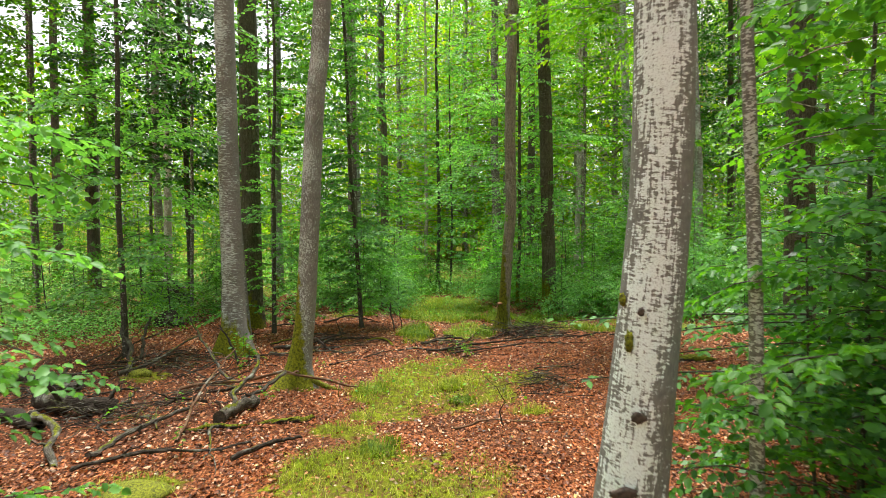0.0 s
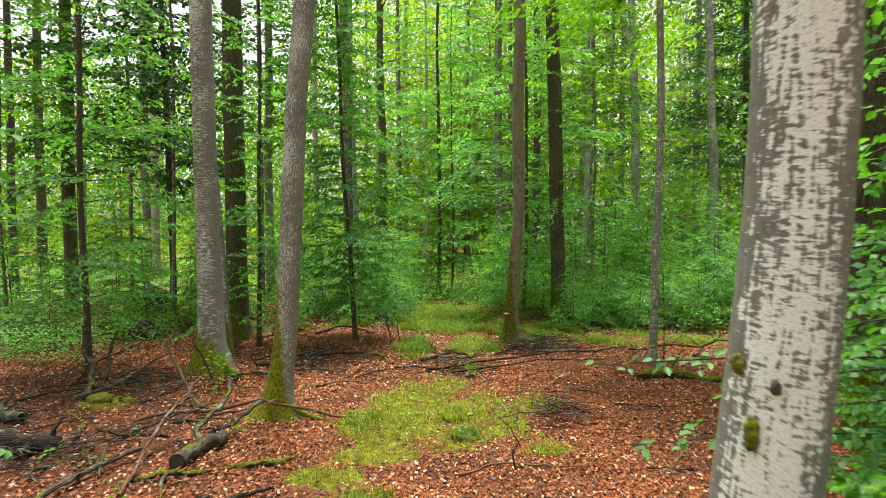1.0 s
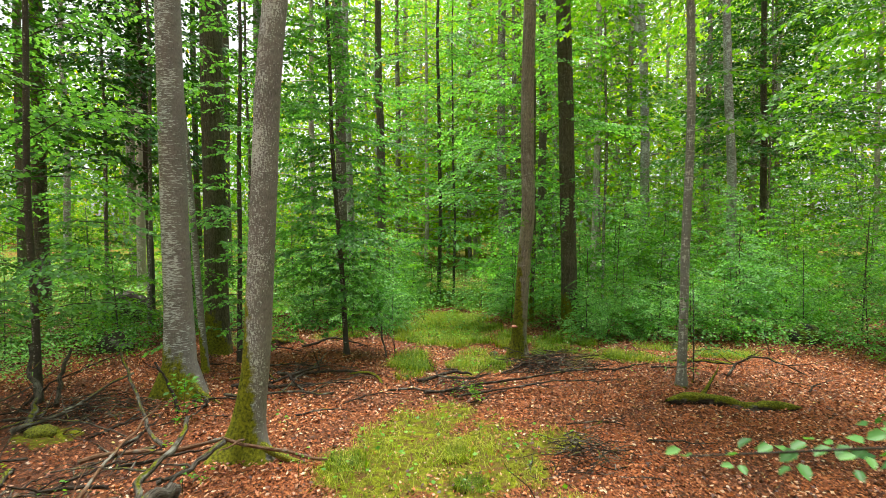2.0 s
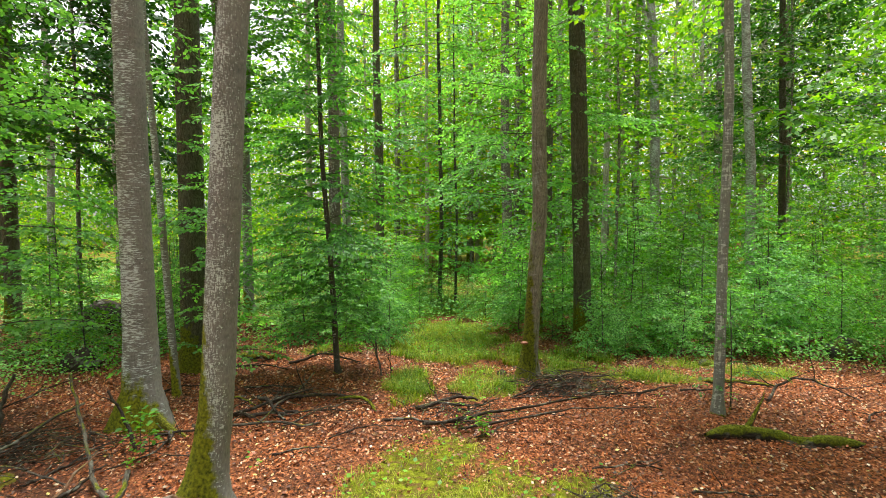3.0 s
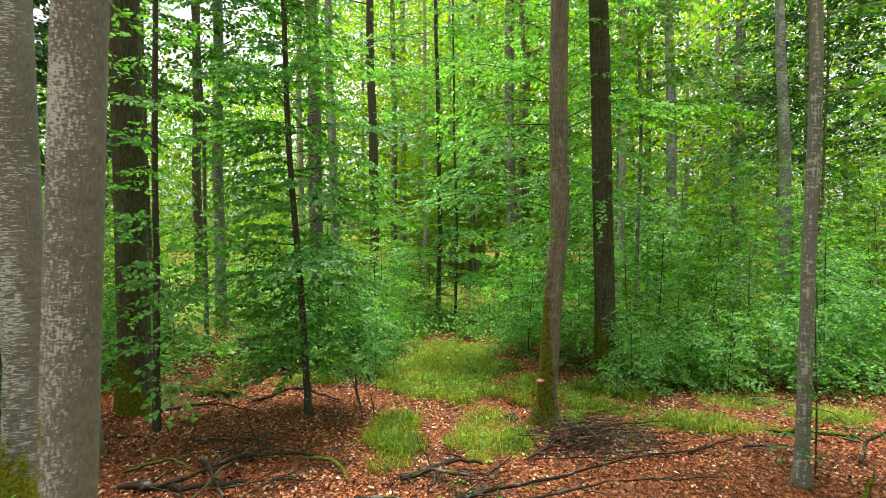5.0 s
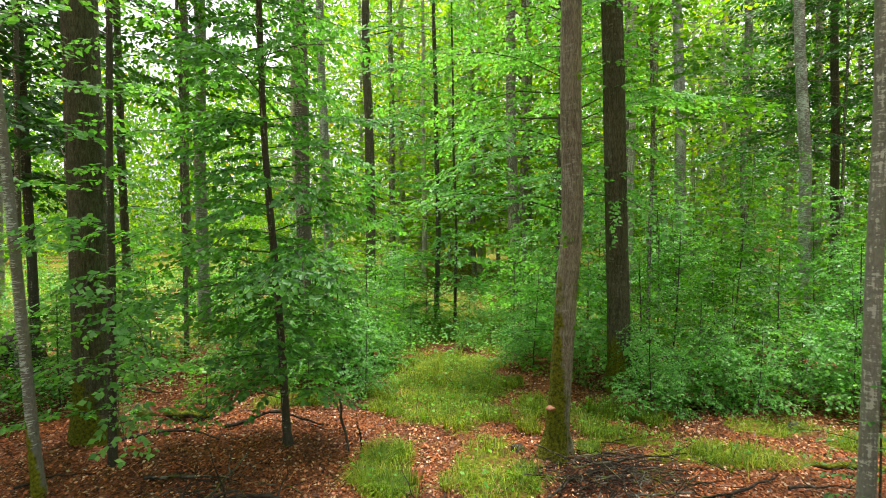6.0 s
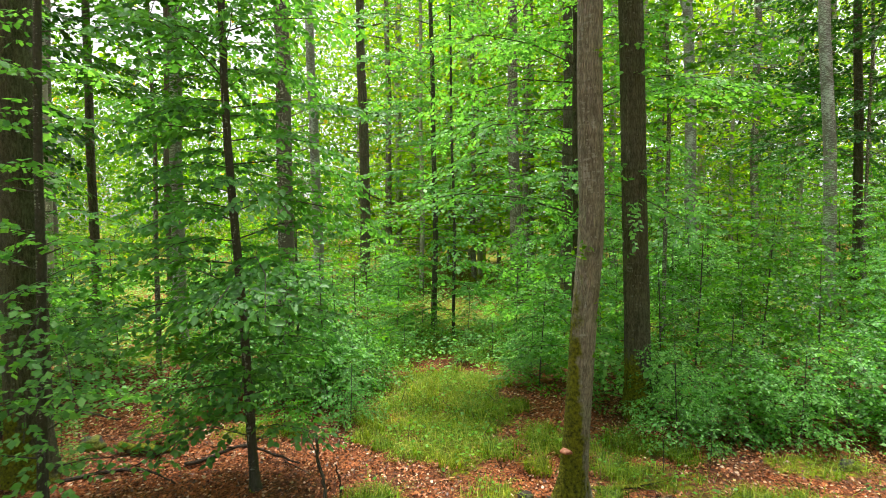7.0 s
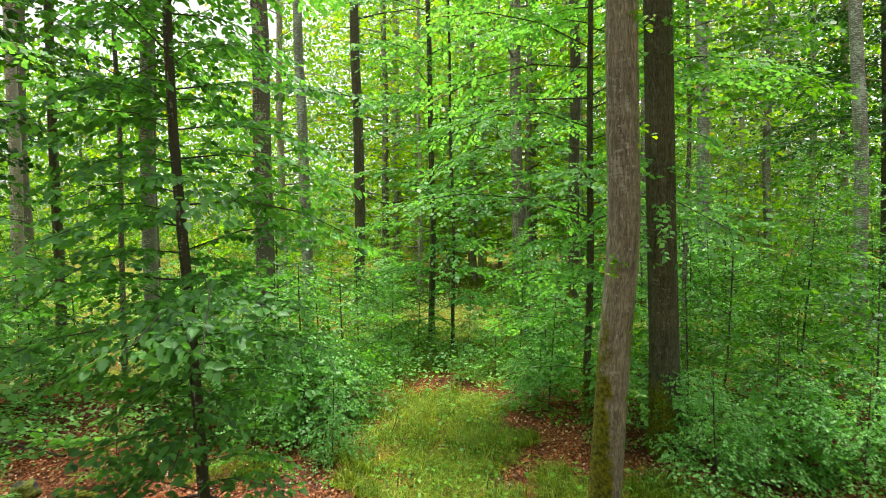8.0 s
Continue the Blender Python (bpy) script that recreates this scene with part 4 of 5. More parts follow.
spots = [(4.6, 14.2, 0.55), (5.9, 13.6, 0.55), (7.2, 14.0, 0.6), (3.2, 16.8, 0.6), (-5.6, 14.6, 0.5), (-7.4, 13.2, 0.5), (8.8, 12.9, 0.7), (-9.5, 13.0, 0.5), (6.3, 16.2, 0.6), (1.9, 17.4, 0.6), (-3.8, 17.8, 0.5), (-1.6, 20.5, 0.5), (9.6, 15.2, 0.8), (4.9, 17.4, 0.6), (8.9, 17.4, 0.6),
         (5.2, 15.2, 0.5), (3.9, 13.4, 0.45), (6.8, 15.2, 0.5), (8.0, 15.6, 0.6),
         (6.6, 7.4, 0.9), (7.4, 8.6, 0.9)]
scatter([saps[0], saps[3]], spots, 23)
spots = []
for k in range(54):
    side = 1 if k % 2 else -1
    d = 18.5 + 16.0 * r.random()
    q = side * (3.0 + (d * 0.80 - 3.0) * r.random())
    spots.append((q, d, r.uniform(0.5, 0.95) if side > 0 else r.uniform(0.35, 0.7)))
for k in range(28):
    d = 33.0 + 16.0 * r.random()
    spots.append((-0.75 * d + 0.8 * d * r.random(), d, r.uniform(0.7, 1.3)))
scatter([saps[1]], [s for s in spots if s[0] > 0 and s[1] < 33], 26)
scatter([saps[2]], [s for s in spots if s[0] < 0 or s[1] >= 33], 27)

# tall leafy trees of the background
tall = []
for k in range(4):
    tall.append(make_tree("woodland_tree", 0, 0, 18.0 if k < 3 else 21.0, 0.26, (0.0, 0.0), [bark_beech, bark_hazed, bark_speckled, bark_speckled][k], [sunny_leaf, sunny_leaf, sunny_leaf, needle_leaf][k],
                          [(1.5, 16.5, 62, 3.1, 1.0, 0.6)] if k < 3 else [(5.0, 20.0, 60, 2.4, 1.0, 0.2)], ["tall leafy beech in bright yellow green", "tall leafy tree with green crown", "tall woodland tree with sunlit leaves", "tall dark spruce with sparse boughs"][k], "tree", "tall trees of the wood", 120 + k,
                          sides=10, flare=None, leaf=0.21, folded=False, pitch=0.6, twig_gap=0.3, spread=0.48, up=0.3 if k < 3 else -0.05, droop=0.25, limb_r=0.4, tilt=0.5, split=False))
spots = []
for k in range(82):
    d = 26.0 + 32.0 * r.random()
    q = (r.random() * 2 - 1) * d * 0.95
    if (abs(q) < 2.2 and d < 32) or (q < -0.25 * d and k % 2) or (33 < d < 49 and q < -0.12 * d):
        continue
    spots.append((q, d, r.uniform(0.8, 1.15)))
for k in range(8):
    a = 0.9 + (2 * math.pi - 1.8) * k / 8
    d = r.uniform(20, 30)
    spots.append((d * math.sin(a), 6 + d * math.cos(a), r.uniform(0.8, 1.1)))
spots += [(-0.8, 27.0, 0.8), (1.2, 29.0, 0.9), (0.2, 34.0, 1.0), (-1.5, 38.0, 1.1), (2.8, 36.0, 1.0), (-3.4, 31.0, 0.9), (0.8, 42.0, 1.1), (3.6, 30.0, 1.1), (5.4, 33.0, 1.1), (1.6, 31.5, 1.1), (-2.2, 29.5, 1.0), (4.8, 27.5, 1.0), (7.0, 30.0, 1.1)]
scatter(tall[:3], [s for s in spots if abs(s[0]) < 9], 24)
scatter([tall[3]] + tall[1:2], [s for s in spots if s[0] >= 9], 28)
scatter([tall[0], tall[3]], [s for s in spots if s[0] <= -9], 29)

# the far wood, seen only as leaves between the trunks
n = 140000
a = np.concatenate([rng.uniform(-0.8, 0.8, n - 20000), rng.uniform(0.8, 5.5, 20000)])
d = rng.uniform(58, 90, n)
P = np.stack([d * np.sin(a), d * np.cos(a), rng.uniform(0, 1, n) ** 0.95 * np.where(a < -0.25, 18, 30)], 1)
far = part("far_wood", leaf_mesh("far_wood", P, rng.normal(0, 1, (n, 3)), norm(rng.normal(0, 1, (n, 3)) + np.array([0, 0, 0.8])), np.where(np.abs(a) < 0.8, rng.uniform(0.27, 0.6, n), 1.8), False, 0.7), sunny_leaf)
tagged(far, "bright green foliage of the distant wood", "woodland", kind="stuff")

# undergrowth carpet: low seedlings
n = 120000
y = 9.0 + 22.0 * rng.random(n) ** 1.7
x = (rng.random(n) * 2 - 1) * y * 0.85
keep = (x < -np.interp(y, [9, 12, 13.6, 15.2], [5.2, 4.2, 1.5, 0.2])) | (x > np.interp(y, [9, 11.6, 12.5, 14.3, 15.2], [8.5, 4.4, 2.6, 1.7, 0.2])) | (y > 14.7 + 0.5 * np.sin(4.0 * x))
x, y = x[keep], y[keep]
n = len(x)
P = np.stack([x, y, height(x, y) + rng.uniform(0.04, 0.5, n)], 1)
a = rng.uniform(0, 6.28, n)
low = part("seedlings", leaf_mesh("seedlings", P, np.stack([np.cos(a), np.sin(a), rng.normal(-0.1, 0.3, n)], 1), norm(np.array([0, 0, 1.0]) + rng.normal(0, 0.4, (n, 3))), rng.uniform(0.035, 0.085, n) * np.interp(y, [10, 14], [0.65, 1.0]), False, 0.66), shade_leaf)
tagged(low, "knee high carpet of beech seedlings and brambles", "undergrowth", kind="stuff")

# ---------------------------------------------------------------- leafy boughs close to the walk
make_tree("young_beech", -3.2, 2.6, 7.0, 0.07, (0.0, 0.0), bark_sapling, shade_leaf, [(0.5, 0.9, 2, 1.4, 1.0, 1.0, (-0.2, 0.6)), (0.9, 2.4, 10, 1.4, 1.0, 1.0, (-0.7, 0.9)), (3.0, 6.5, 20, 1.3, 1.0, 0.5)], "young beech with pale green boughs reaching out", "tree", YOUNG, 67, sides=12)
make_tree("young_beech", 2.2, 2.55, 7.5, 0.05, (0.0, 0.0), bark_sapling, young_leaf, [(0.2, 2.0, 40, 1.15, 1.0, 1.0), (2.2, 6.5, 14, 1.2, 1.0, 0.5)], "young beech with bright green leaf tiers", "tree", YOUNG, 68, leaf=0.058, pitch=0.42, twig_gap=0.07, sides=12)
# the next two get their dimness from the darkened leaf colour
make_tree("young_beech", 3.3, 3.3, 7.5, 0.05, (0.0, 0.0), bark_sapling, dim_beech_leaf, [(0.15, 2.6, 48, 1.2, 1.0, 1.0), (2.6, 6.5, 30, 1.2, 1.0, 0.7)], "leafy young beech in dim light", "tree", YOUNG, 74, leaf=0.075, pitch=0.4, twig_gap=0.08, sides=10, folded=False, tilt=0.5)
make_tree("young_beech", 2.75, 3.75, 5.0, 0.04, (0.0, 0.0), bark_sapling, dim_beech_leaf, [(0.2, 2.2, 40, 1.1, 1.0, 0.9), (2.2, 4.6, 16, 0.9, 1.0, 0.6)], "leafy young beech in dim light", "tree", YOUNG, 76, leaf=0.07, pitch=0.42, twig_gap=0.08, sides=10, folded=False, tilt=0.5)
make_tree("young_beech", 3.75, 4.7, 7.5, 0.06, (0.0, 0.0), bark_sapling, beech_leaf, [(0.4, 6.5, 46, 1.25, 1.0, 0.7)], "leafy young beech hiding a thick trunk", "tree", YOUNG, 71, sides=10)
make_tree("young_beech", 4.7, 6.0, 7.5, 0.06, (0.0, 0.0), bark_sapling, beech_leaf, [(0.4, 6.5, 46, 1.3, 1.0, 0.7)], "leafy young beech in dim light", "tree", YOUNG, 72, sides=10)
make_tree("young_beech", -2.95, 3.3, 5.0, 0.05, (0.0, 0.0), bark_sapling, young_leaf, [(0.3, 2.6, 5, 0.9, 1.0, 0.9)], "young beech with broad pale leaves", "tree", YOUNG, 73, sides=10)
make_tree("young_beech", 2.3, 3.45, 2.1, 0.024, (-0.05, 0.0), bark_sapling, shade_leaf, [(1.15, 1.5, 4, 1.5, 1.0, 1.0, (3.0, 3.5))], "small pale green beech seedling leaning over litter", "tree", YOUNG, 69, leaf=0.055, pitch=0.6, twig_gap=0.1, spread=0.14, up=0.03, droop=0.05, tilt=0.25, sides=8, flare=None, limb_r=0.16)
make_tree("young_beech", 2.95, 4.4, 2.2, 0.03, (0.0, 0.0), bark_sapling, young_leaf, [(0.6, 2.0, 10, 0.8, 1.0, 0.8)], "small pale green beech seedling leaning over litter", "tree", YOUNG, 70, sides=8, flare=None)

# ---------------------------------------------------------------- dead wood
LYING = "dead branches lying on the forest floor"


def dead_branch(name, pts, r0, r1, mat, label, twigs=0, seed=1, capped=False, sides=10):
    """A lying or leaning branch; points as x, y, height above the ground."""
    q = np.array([(px, py, float(height(px, py)) + pz) for px, py, pz in pts])
    o = q[0].copy()
    root = thing(name, *o, label, "dead branch" if r0 < 0.07 else "log", LYING)
    c = bend(q - o, 14)
    rr = np.random.default_rng(seed)
    r0, r1 = (r0 * 0.66, r1 * 0.6) if r0 < 0.07 else (r0 * 0.8, r1 * 0.8)
    kink = np.cumsum(rr.normal(0, 1, c.shape), 0)
    kink -= np.linspace(kink[0], kink[-1], 14)
    span = np.linalg.norm(c[-1] - c[0])
    c = c + rr.normal(0, r0 * 0.2, c.shape) + kink * min(0.014 * span, 0.02) * np.array([1, 1, 0.5])
    girth = np.linspace(r0, r1, 14) * (1 + (0.12 if r0 < 0.05 else 0.04) * rr.normal(0, 1, 14))
    if mat == wood_moss:
        girth[[0, 1, 12, 13]] *= np.array([0.25, 0.8, 0.8, 0.2])
    stem = part("stem", mesh_of("stem", *tube(c, girth, sides, 0.14, seed)), mat, root, smooth=True)
    for i, w in ((0, -1), (13, 1)) if capped else () if mat == wood_moss else ((0, -1),):
        rad = (r0 if i == 0 else r1) * 1.02
        tan = norm(c[1] - c[0]) if i == 0 else norm(c[-1] - c[-2])
        bm = bmesh.new()
        bmesh.ops.create_circle(bm, cap_ends=True, segments=sides, radius=rad)
        turn = Vector(tan * w).to_track_quat("Z", "Y").to_matrix().to_4x4()
        bmesh.ops.transform(bm, matrix=Matrix.Translation(Vector(c[i] + tan * w * 0.004)) @ turn, verts=bm.verts)
        cme = bpy.data.meshes.new("cut_end")
        bm.to_mesh(cme)
        bm.free()
        part("cut_end", cme, cut_wood, stem, "dark sawn end")
    for k in range(twigs):
        i = int(rr.integers(3, 12))
        d = norm(rr.normal(0, 1, 3) * np.array([1, 1, 0.5]) + norm(c[-1] - c[0]) * 0.8 + np.array([0, 0, 0.3]))
        L = rr.uniform(0.2, 0.55)
        tc = c[i] + np.linspace(0, 1, 6)[:, None] * d * L + np.cumsum(rr.normal(0, 0.014, (6, 3)), 0)
        part("twig", mesh_of("twig", *tube(tc, np.linspace(r1 * 0.6 + 0.003, 0.002, 6), 5)), mat, stem, smooth=True)
    return root


DB = "dead_branch"
dead_branch("log", [(-2.16, 5.5, 0.07), (-2.1, 5.75, 0.08), (-2.0, 6.1, 0.07)], 0.078, 0.066, wood_grey, "sawn grey log lying among fallen leaves", 0, 1, True, 16)
dead_branch(DB, [(-2.1, 5.72, 0.10), (-2.19, 6.05, 0.22), (-2.15, 6.35, 0.31), (-2.13, 6.6, 0.46)], 0.042, 0.03, wood_grey, "bent grey branch propped on a sawn log", 1, 41)
dead_branch(DB, [(-3.1, 6.7, 0.06), (-2.7, 6.75, 0.10), (-2.3, 6.6, 0.16), (-1.85, 6.6, 0.24), (-1.4, 6.62, 0.17), (-1.0, 6.7, 0.06)], 0.035, 0.025, wood_red, "long curved reddish dead branch in front of a beech foot", 1, 2)
dead_branch(DB, [(-1.8, 6.55, 0.26), (-2.0, 6.35, 0.16), (-2.2, 6.2, 0.06)], 0.04, 0.03, wood_grey, "broken grey piece of branch", 3, 3)
dead_branch(DB, [(-2.6, 7.15, 0.04), (-2.95, 7.5, 0.12), (-3.3, 8.0, 0.3), (-3.75, 8.5, 0.62)], 0.035, 0.02, wood_grey, "bent grey branch rising from the litter", 1, 4)
dead_branch(DB, [(-2.9, 8.1, 0.03), (-3.05, 8.15, 0.3), (-3.2, 8.2, 0.55)], 0.03, 0.018, wood_dark, "short dark stick leaning by a beech", 1, 5)
dead_branch(DB, [(-4.15, 7.5, 0.02), (-4.35, 7.9, 0.2), (-4.6, 8.2, 0.45), (-4.65, 8.3, 0.75)], 0.055, 0.035, wood_grey, "pale crooked dead stem at a sapling foot", 1, 6)
dead_branch(DB, [(-4.4, 8.35, 0.02), (-4.45, 8.5, 0.3), (-4.38, 8.6, 0.62)], 0.045, 0.03, wood_grey, "grey broken snag standing upright", 0, 7)
dead_branch(DB, [(-4.2, 7.4, 0.05), (-3.9, 7.8, 0.12), (-3.5, 8.3, 0.4)], 0.04, 0.02, wood_grey, "grey branch leaning over dark soil", 2, 8)
dead_branch("log", [(-5.6, 7.2, 0.12), (-4.9, 6.9, 0.14), (-4.2, 6.6, 0.08)], 0.09, 0.06, wood_grey, "weathered log among dead branches", 3, 9)
dead_branch("log", [(-5.2, 5.6, 0.1), (-4.5, 5.7, 0.12), (-3.9, 5.5, 0.06)], 0.11, 0.08, wood_dark, "dark rotten log at the edge of the litter", 2, 10)
dead_branch("log", [(-4.3, 6.1, 0.10), (-3.85, 5.9, 0.14), (-3.4, 5.95, 0.10)], 0.12, 0.09, wood_dark, "thick dark rotten log with crumbling bark", 3, 42, False, 16)
dead_branch(DB, [(-3.95, 5.5, 0.16), (-3.6, 5.2, 0.16), (-3.3, 4.8, 0.1), (-3.1, 4.5, 0.02)], 0.055, 0.04, wood_grey, "curved grey bough ending in leaf litter", 1, 11)
dead_branch(DB, [(-2.95, 4.7, 0.03), (-2.85, 5.2, 0.05), (-2.6, 5.8, 0.08)], 0.045, 0.03, wood_grey, "grey dead branch with flaking bark", 2, 12)
dead_branch(DB, [(-2.35, 5.0, 0.02), (-2.5, 5.6, 0.12), (-2.55, 6.3, 0.3), (-2.5, 6.9, 0.5)], 0.025, 0.01, wood_red, "thin reddish barkless branch sticking up", 3, 13)
dead_branch(DB, [(-2.9, 4.4, 0.03), (-2.4, 4.65, 0.04), (-1.95, 4.75, 0.05), (-1.7, 5.0, 0.06)], 0.028, 0.015, wood_dark, "dark dead branch across brown leaves", 2, 14)
dead_branch(DB, [(-1.75, 4.68, 0.04), (-1.5, 4.95, 0.05), (-1.3, 5.2, 0.05)], 0.032, 0.02, wood_dark, "short dark stick on leaf litter", 0, 15)
dead_branch(DB, [(-1.3, 5.75, 0.03), (-1.55, 5.6, 0.035), (-1.8, 5.5, 0.01)], 0.045, 0.035, wood_moss, "mossy rotten branch piece", 1, 16)
dead_branch(DB, [(-1.85, 5.45, 0.02), (-2.2, 5.35, 0.02), (-2.5, 5.3, 0.0)], 0.035, 0.03, wood_moss, "half buried mossy branch", 0, 17)
dead_branch(DB, [(-2.1, 9.6, 0.04), (-1.6, 9.8, 0.06), (-1.2, 9.7, 0.08), (-0.9, 9.55, 0.03)], 0.035, 0.02, wood_dark, "dark wet branch on brown leaves", 4, 18)
dead_branch(DB, [(-2.0, 8.8, 0.06), (-1.9, 9.6, 0.12), (-1.75, 10.4, 0.2)], 0.022, 0.012, wood_grey, "pale straight stick lying across litter", 2, 19)
dead_branch(DB, [(-1.35, 9.75, 0.05), (-1.0, 9.5, 0.10), (-0.8, 9.2, 0.02)], 0.033, 0.024, wood_moss, "mossy curved branch beside the track", 0, 20)
dead_branch(DB, [(-2.4, 11.5, 0.04), (-1.9, 11.7, 0.1), (-1.3, 11.5, 0.05)], 0.03, 0.015, wood_dark, "dark twisted dead branch", 3, 21)
dead_branch("broken_stem", [(-0.93, 10.9, 0.0), (-0.98, 10.95, 0.25), (-1.02, 11.0, 0.52)], 0.024, 0.018, wood_grey, "dark snapped stem standing beside the track", 1, 22)
dead_branch("broken_stem", [(-0.78, 10.85, 0.0), (-0.8, 10.85, 0.2), (-0.83, 10.85, 0.32)], 0.016, 0.01, wood_dark, "thin dark snapped stem beside the track", 0, 23)
dead_branch(DB, [(-0.25, 8.68, 0.05), (0.3, 8.85, 0.07), (0.9, 9.05, 0.1), (1.6, 9.4, 0.1), (2.35, 9.75, 0.05)], 0.033, 0.015, wood_dark, "long dark branch lying across the track", 5, 24)
dead_branch(DB, [(-0.2, 9.35, 0.03), (0.25, 9.1, 0.10), (0.6, 9.5, 0.06)], 0.03, 0.012, wood_dark, "dark forked branch on the track", 4, 25)
dead_branch(DB, [(-0.7, 8.9, 0.02), (-0.2, 8.75, 0.05), (0.3, 8.8, 0.04)], 0.025, 0.012, wood_dark, "thin dark branch on the track", 3, 26)
dead_branch(DB, [(0.1, 8.6, 0.03), (0.8, 8.85, 0.06), (1.5, 9.05, 0.05), (2.3, 9.15, 0.03)], 0.022, 0.008, wood_dark, "thin long branch lying beside a thicker one", 3, 43)
dead_branch(DB, [(-0.35, 9.15, 0.04), (0.1, 9.4, 0.09), (0.35, 9.45, 0.05)], 0.038, 0.022, wood_dark, "dark broken branch end on the track", 2, 44)
dead_branch(DB, [(0.75, 9.6, 0.03), (1.15, 9.95, 0.1), (1.5, 10.15, 0.12)], 0.026, 0.012, wood_dark, "dark branch running into a brushwood heap", 3, 45)
dead_branch(DB, [(0.9, 10.55, 0.03), (1.4, 10.5, 0.09), (1.95, 10.75, 0.06)], 0.026, 0.014, wood_red, "reddish stick beside a tree foot", 2, 46)
dead_branch(DB, [(-2.65, 8.75, 0.05), (-2.0, 8.8, 0.07), (-1.35, 8.82, 0.03)], 0.03, 0.016, wood_grey, "pale lichened branch on brown leaves", 2, 47)
dead_branch(DB, [(-2.3, 9.75, 0.05), (-2.05, 9.35, 0.15), (-1.75, 8.95, 0.06)], 0.036, 0.022, wood_dark, "dark branch leaning in a pile", 1, 48)
dead_branch(DB, [(-2.5, 9.05, 0.04), (-2.1, 9.3, 0.12), (-1.6, 9.65, 0.2)], 0.034, 0.02, wood_dark, "dark branch crossing a pile", 2, 49)
dead_branch(DB, [(-2.7, 9.1, 0.03), (-2.2, 9.15, 0.06), (-1.7, 9.3, 0.03)], 0.042, 0.028, wood_dark, "thick dark branch under a pile", 1, 50)
dead_branch(DB, [(-1.75, 8.85, 0.03), (-1.3, 9.15, 0.12), (-0.85, 9.4, 0.1)], 0.013, 0.005, wood_grey, "bare pale forked twig", 4, 51)
dead_branch(DB, [(-2.85, 9.4, 0.03), (-2.5, 9.55, 0.1), (-2.2, 9.45, 0.04)], 0.03, 0.018, wood_moss, "mossy branch piece in a pile", 0, 52)
dead_branch("log", [(2.48, 8.35, 0.05), (3.0, 8.4, 0.06), (3.5, 8.3, 0.05), (3.95, 8.2, 0.03)], 0.085, 0.07, wood_moss, "fallen log thickly covered with moss", 1, 27, False, 12)
dead_branch(DB, [(3.35, 10.35, 0.04), (3.8, 10.3, 0.06), (4.25, 10.25, 0.04)], 0.045, 0.03, wood_moss, "slim mossy log among leaves", 0, 28)
dead_branch(DB, [(3.8, 9.6, 0.05), (4.1, 9.9, 0.16), (4.4, 9.8, 0.25), (4.8, 9.5, 0.06)], 0.03, 0.012, wood_dark, "dead branch with bare twigs", 6, 29)
dead_branch(DB, [(0.58, 5.55, 0.0), (0.55, 5.57, 0.12), (0.60, 5.58, 0.24)], 0.014, 0.006, wood_dark, "small dark twig standing in the litter", 1, 30)
dead_branch(DB, [(0.1, 5.5, 0.02), (0.6, 5.6, 0.03), (1.2, 5.65, 0.03)], 0.018, 0.01, wood_red, "thin brown stick on fallen leaves", 2, 31)
dead_branch(DB, [(1.3, 10.9, 0.04), (1.7, 10.95, 0.06), (2.2, 11.15, 0.05)], 0.035, 0.02, wood_moss, "mossy branch beside a tree foot", 1, 32)
dead_branch(DB, [(-5.2, 13.2, 0.1), (-4.4, 12.9, 0.12), (-3.7, 12.7, 0.05)], 0.04, 0.02, wood_grey, "pale branch lying on red leaves", 3, 33)
dead_branch(DB, [(-3.4, 11.2, 0.03), (-2.9, 11.4, 0.05), (-2.3, 11.1, 0.03)], 0.028, 0.014, wood_dark, "dark stick on red leaves", 3, 34)
dead_branch("log", [(-3.3, 11.9, 0.08), (-2.95, 11.85, 0.1), (-2.65, 11.8, 0.06)], 0.07, 0.05, wood_moss, "short mossy log on red leaves", 0, 35, False, 12)


# loose tangle of dead branches under the young beech
rt = np.random.default_rng(77)
for k in range(26):
    bx, by = rt.uniform(-5.6, -2.3), rt.uniform(5.0, 8.9)
    a = rt.uniform(0, 6.28)
    L = rt.uniform(0.5, 1.3)
    top = rt.uniform(0.02, 0.5) if k % 2 else 0.05
    ex, ey = bx + L * math.cos(a), by + L * 0.8 * math.sin(a)
    dead_branch(DB, [(bx, by, 0.02), (bx * 0.5 + ex * 0.5 + rt.normal(0, 0.1), by * 0.5 + ey * 0.5 + rt.normal(0, 0.1), top * 0.4 + 0.04), (ex, ey, top)], rt.uniform(0.014, 0.035), 0.008,
                [wood_dark, wood_grey, wood_dark][k % 3], "crooked dead branch in a woodland tangle", int(rt.integers(1, 4)), 200 + k)
for k, (bx, by) in enumerate([(-1.5, 9.2), (-2.2, 10.2), (1.9, 9.7), (1.2, 9.6), (2.6, 9.9), (2.0, 10.5), (0.6, 8.7), (-0.8, 8.5), (1.5, 7.6), (-1.3, 8.0), (3.2, 9.9), (2.2, 7.2), (-3.4, 10.2), (-2.6, 8.6), (1.9, 5.6), (4.6, 9.0)]):
    a = rt.normal(0.1, 0.5)
    L = rt.uniform(0.4, 1.0)
    dead_branch(DB, [(bx - L / 2 * math.cos(a), by - L / 2 * math.sin(a), 0.03), (bx, by, 0.06), (bx + L / 2 * math.cos(a), by + L / 2 * math.sin(a), 0.03)], rt.uniform(0.012, 0.025), 0.007, wood_dark, "dark wet stick lying on brown leaves", int(rt.integers(1, 4)), 240 + k)


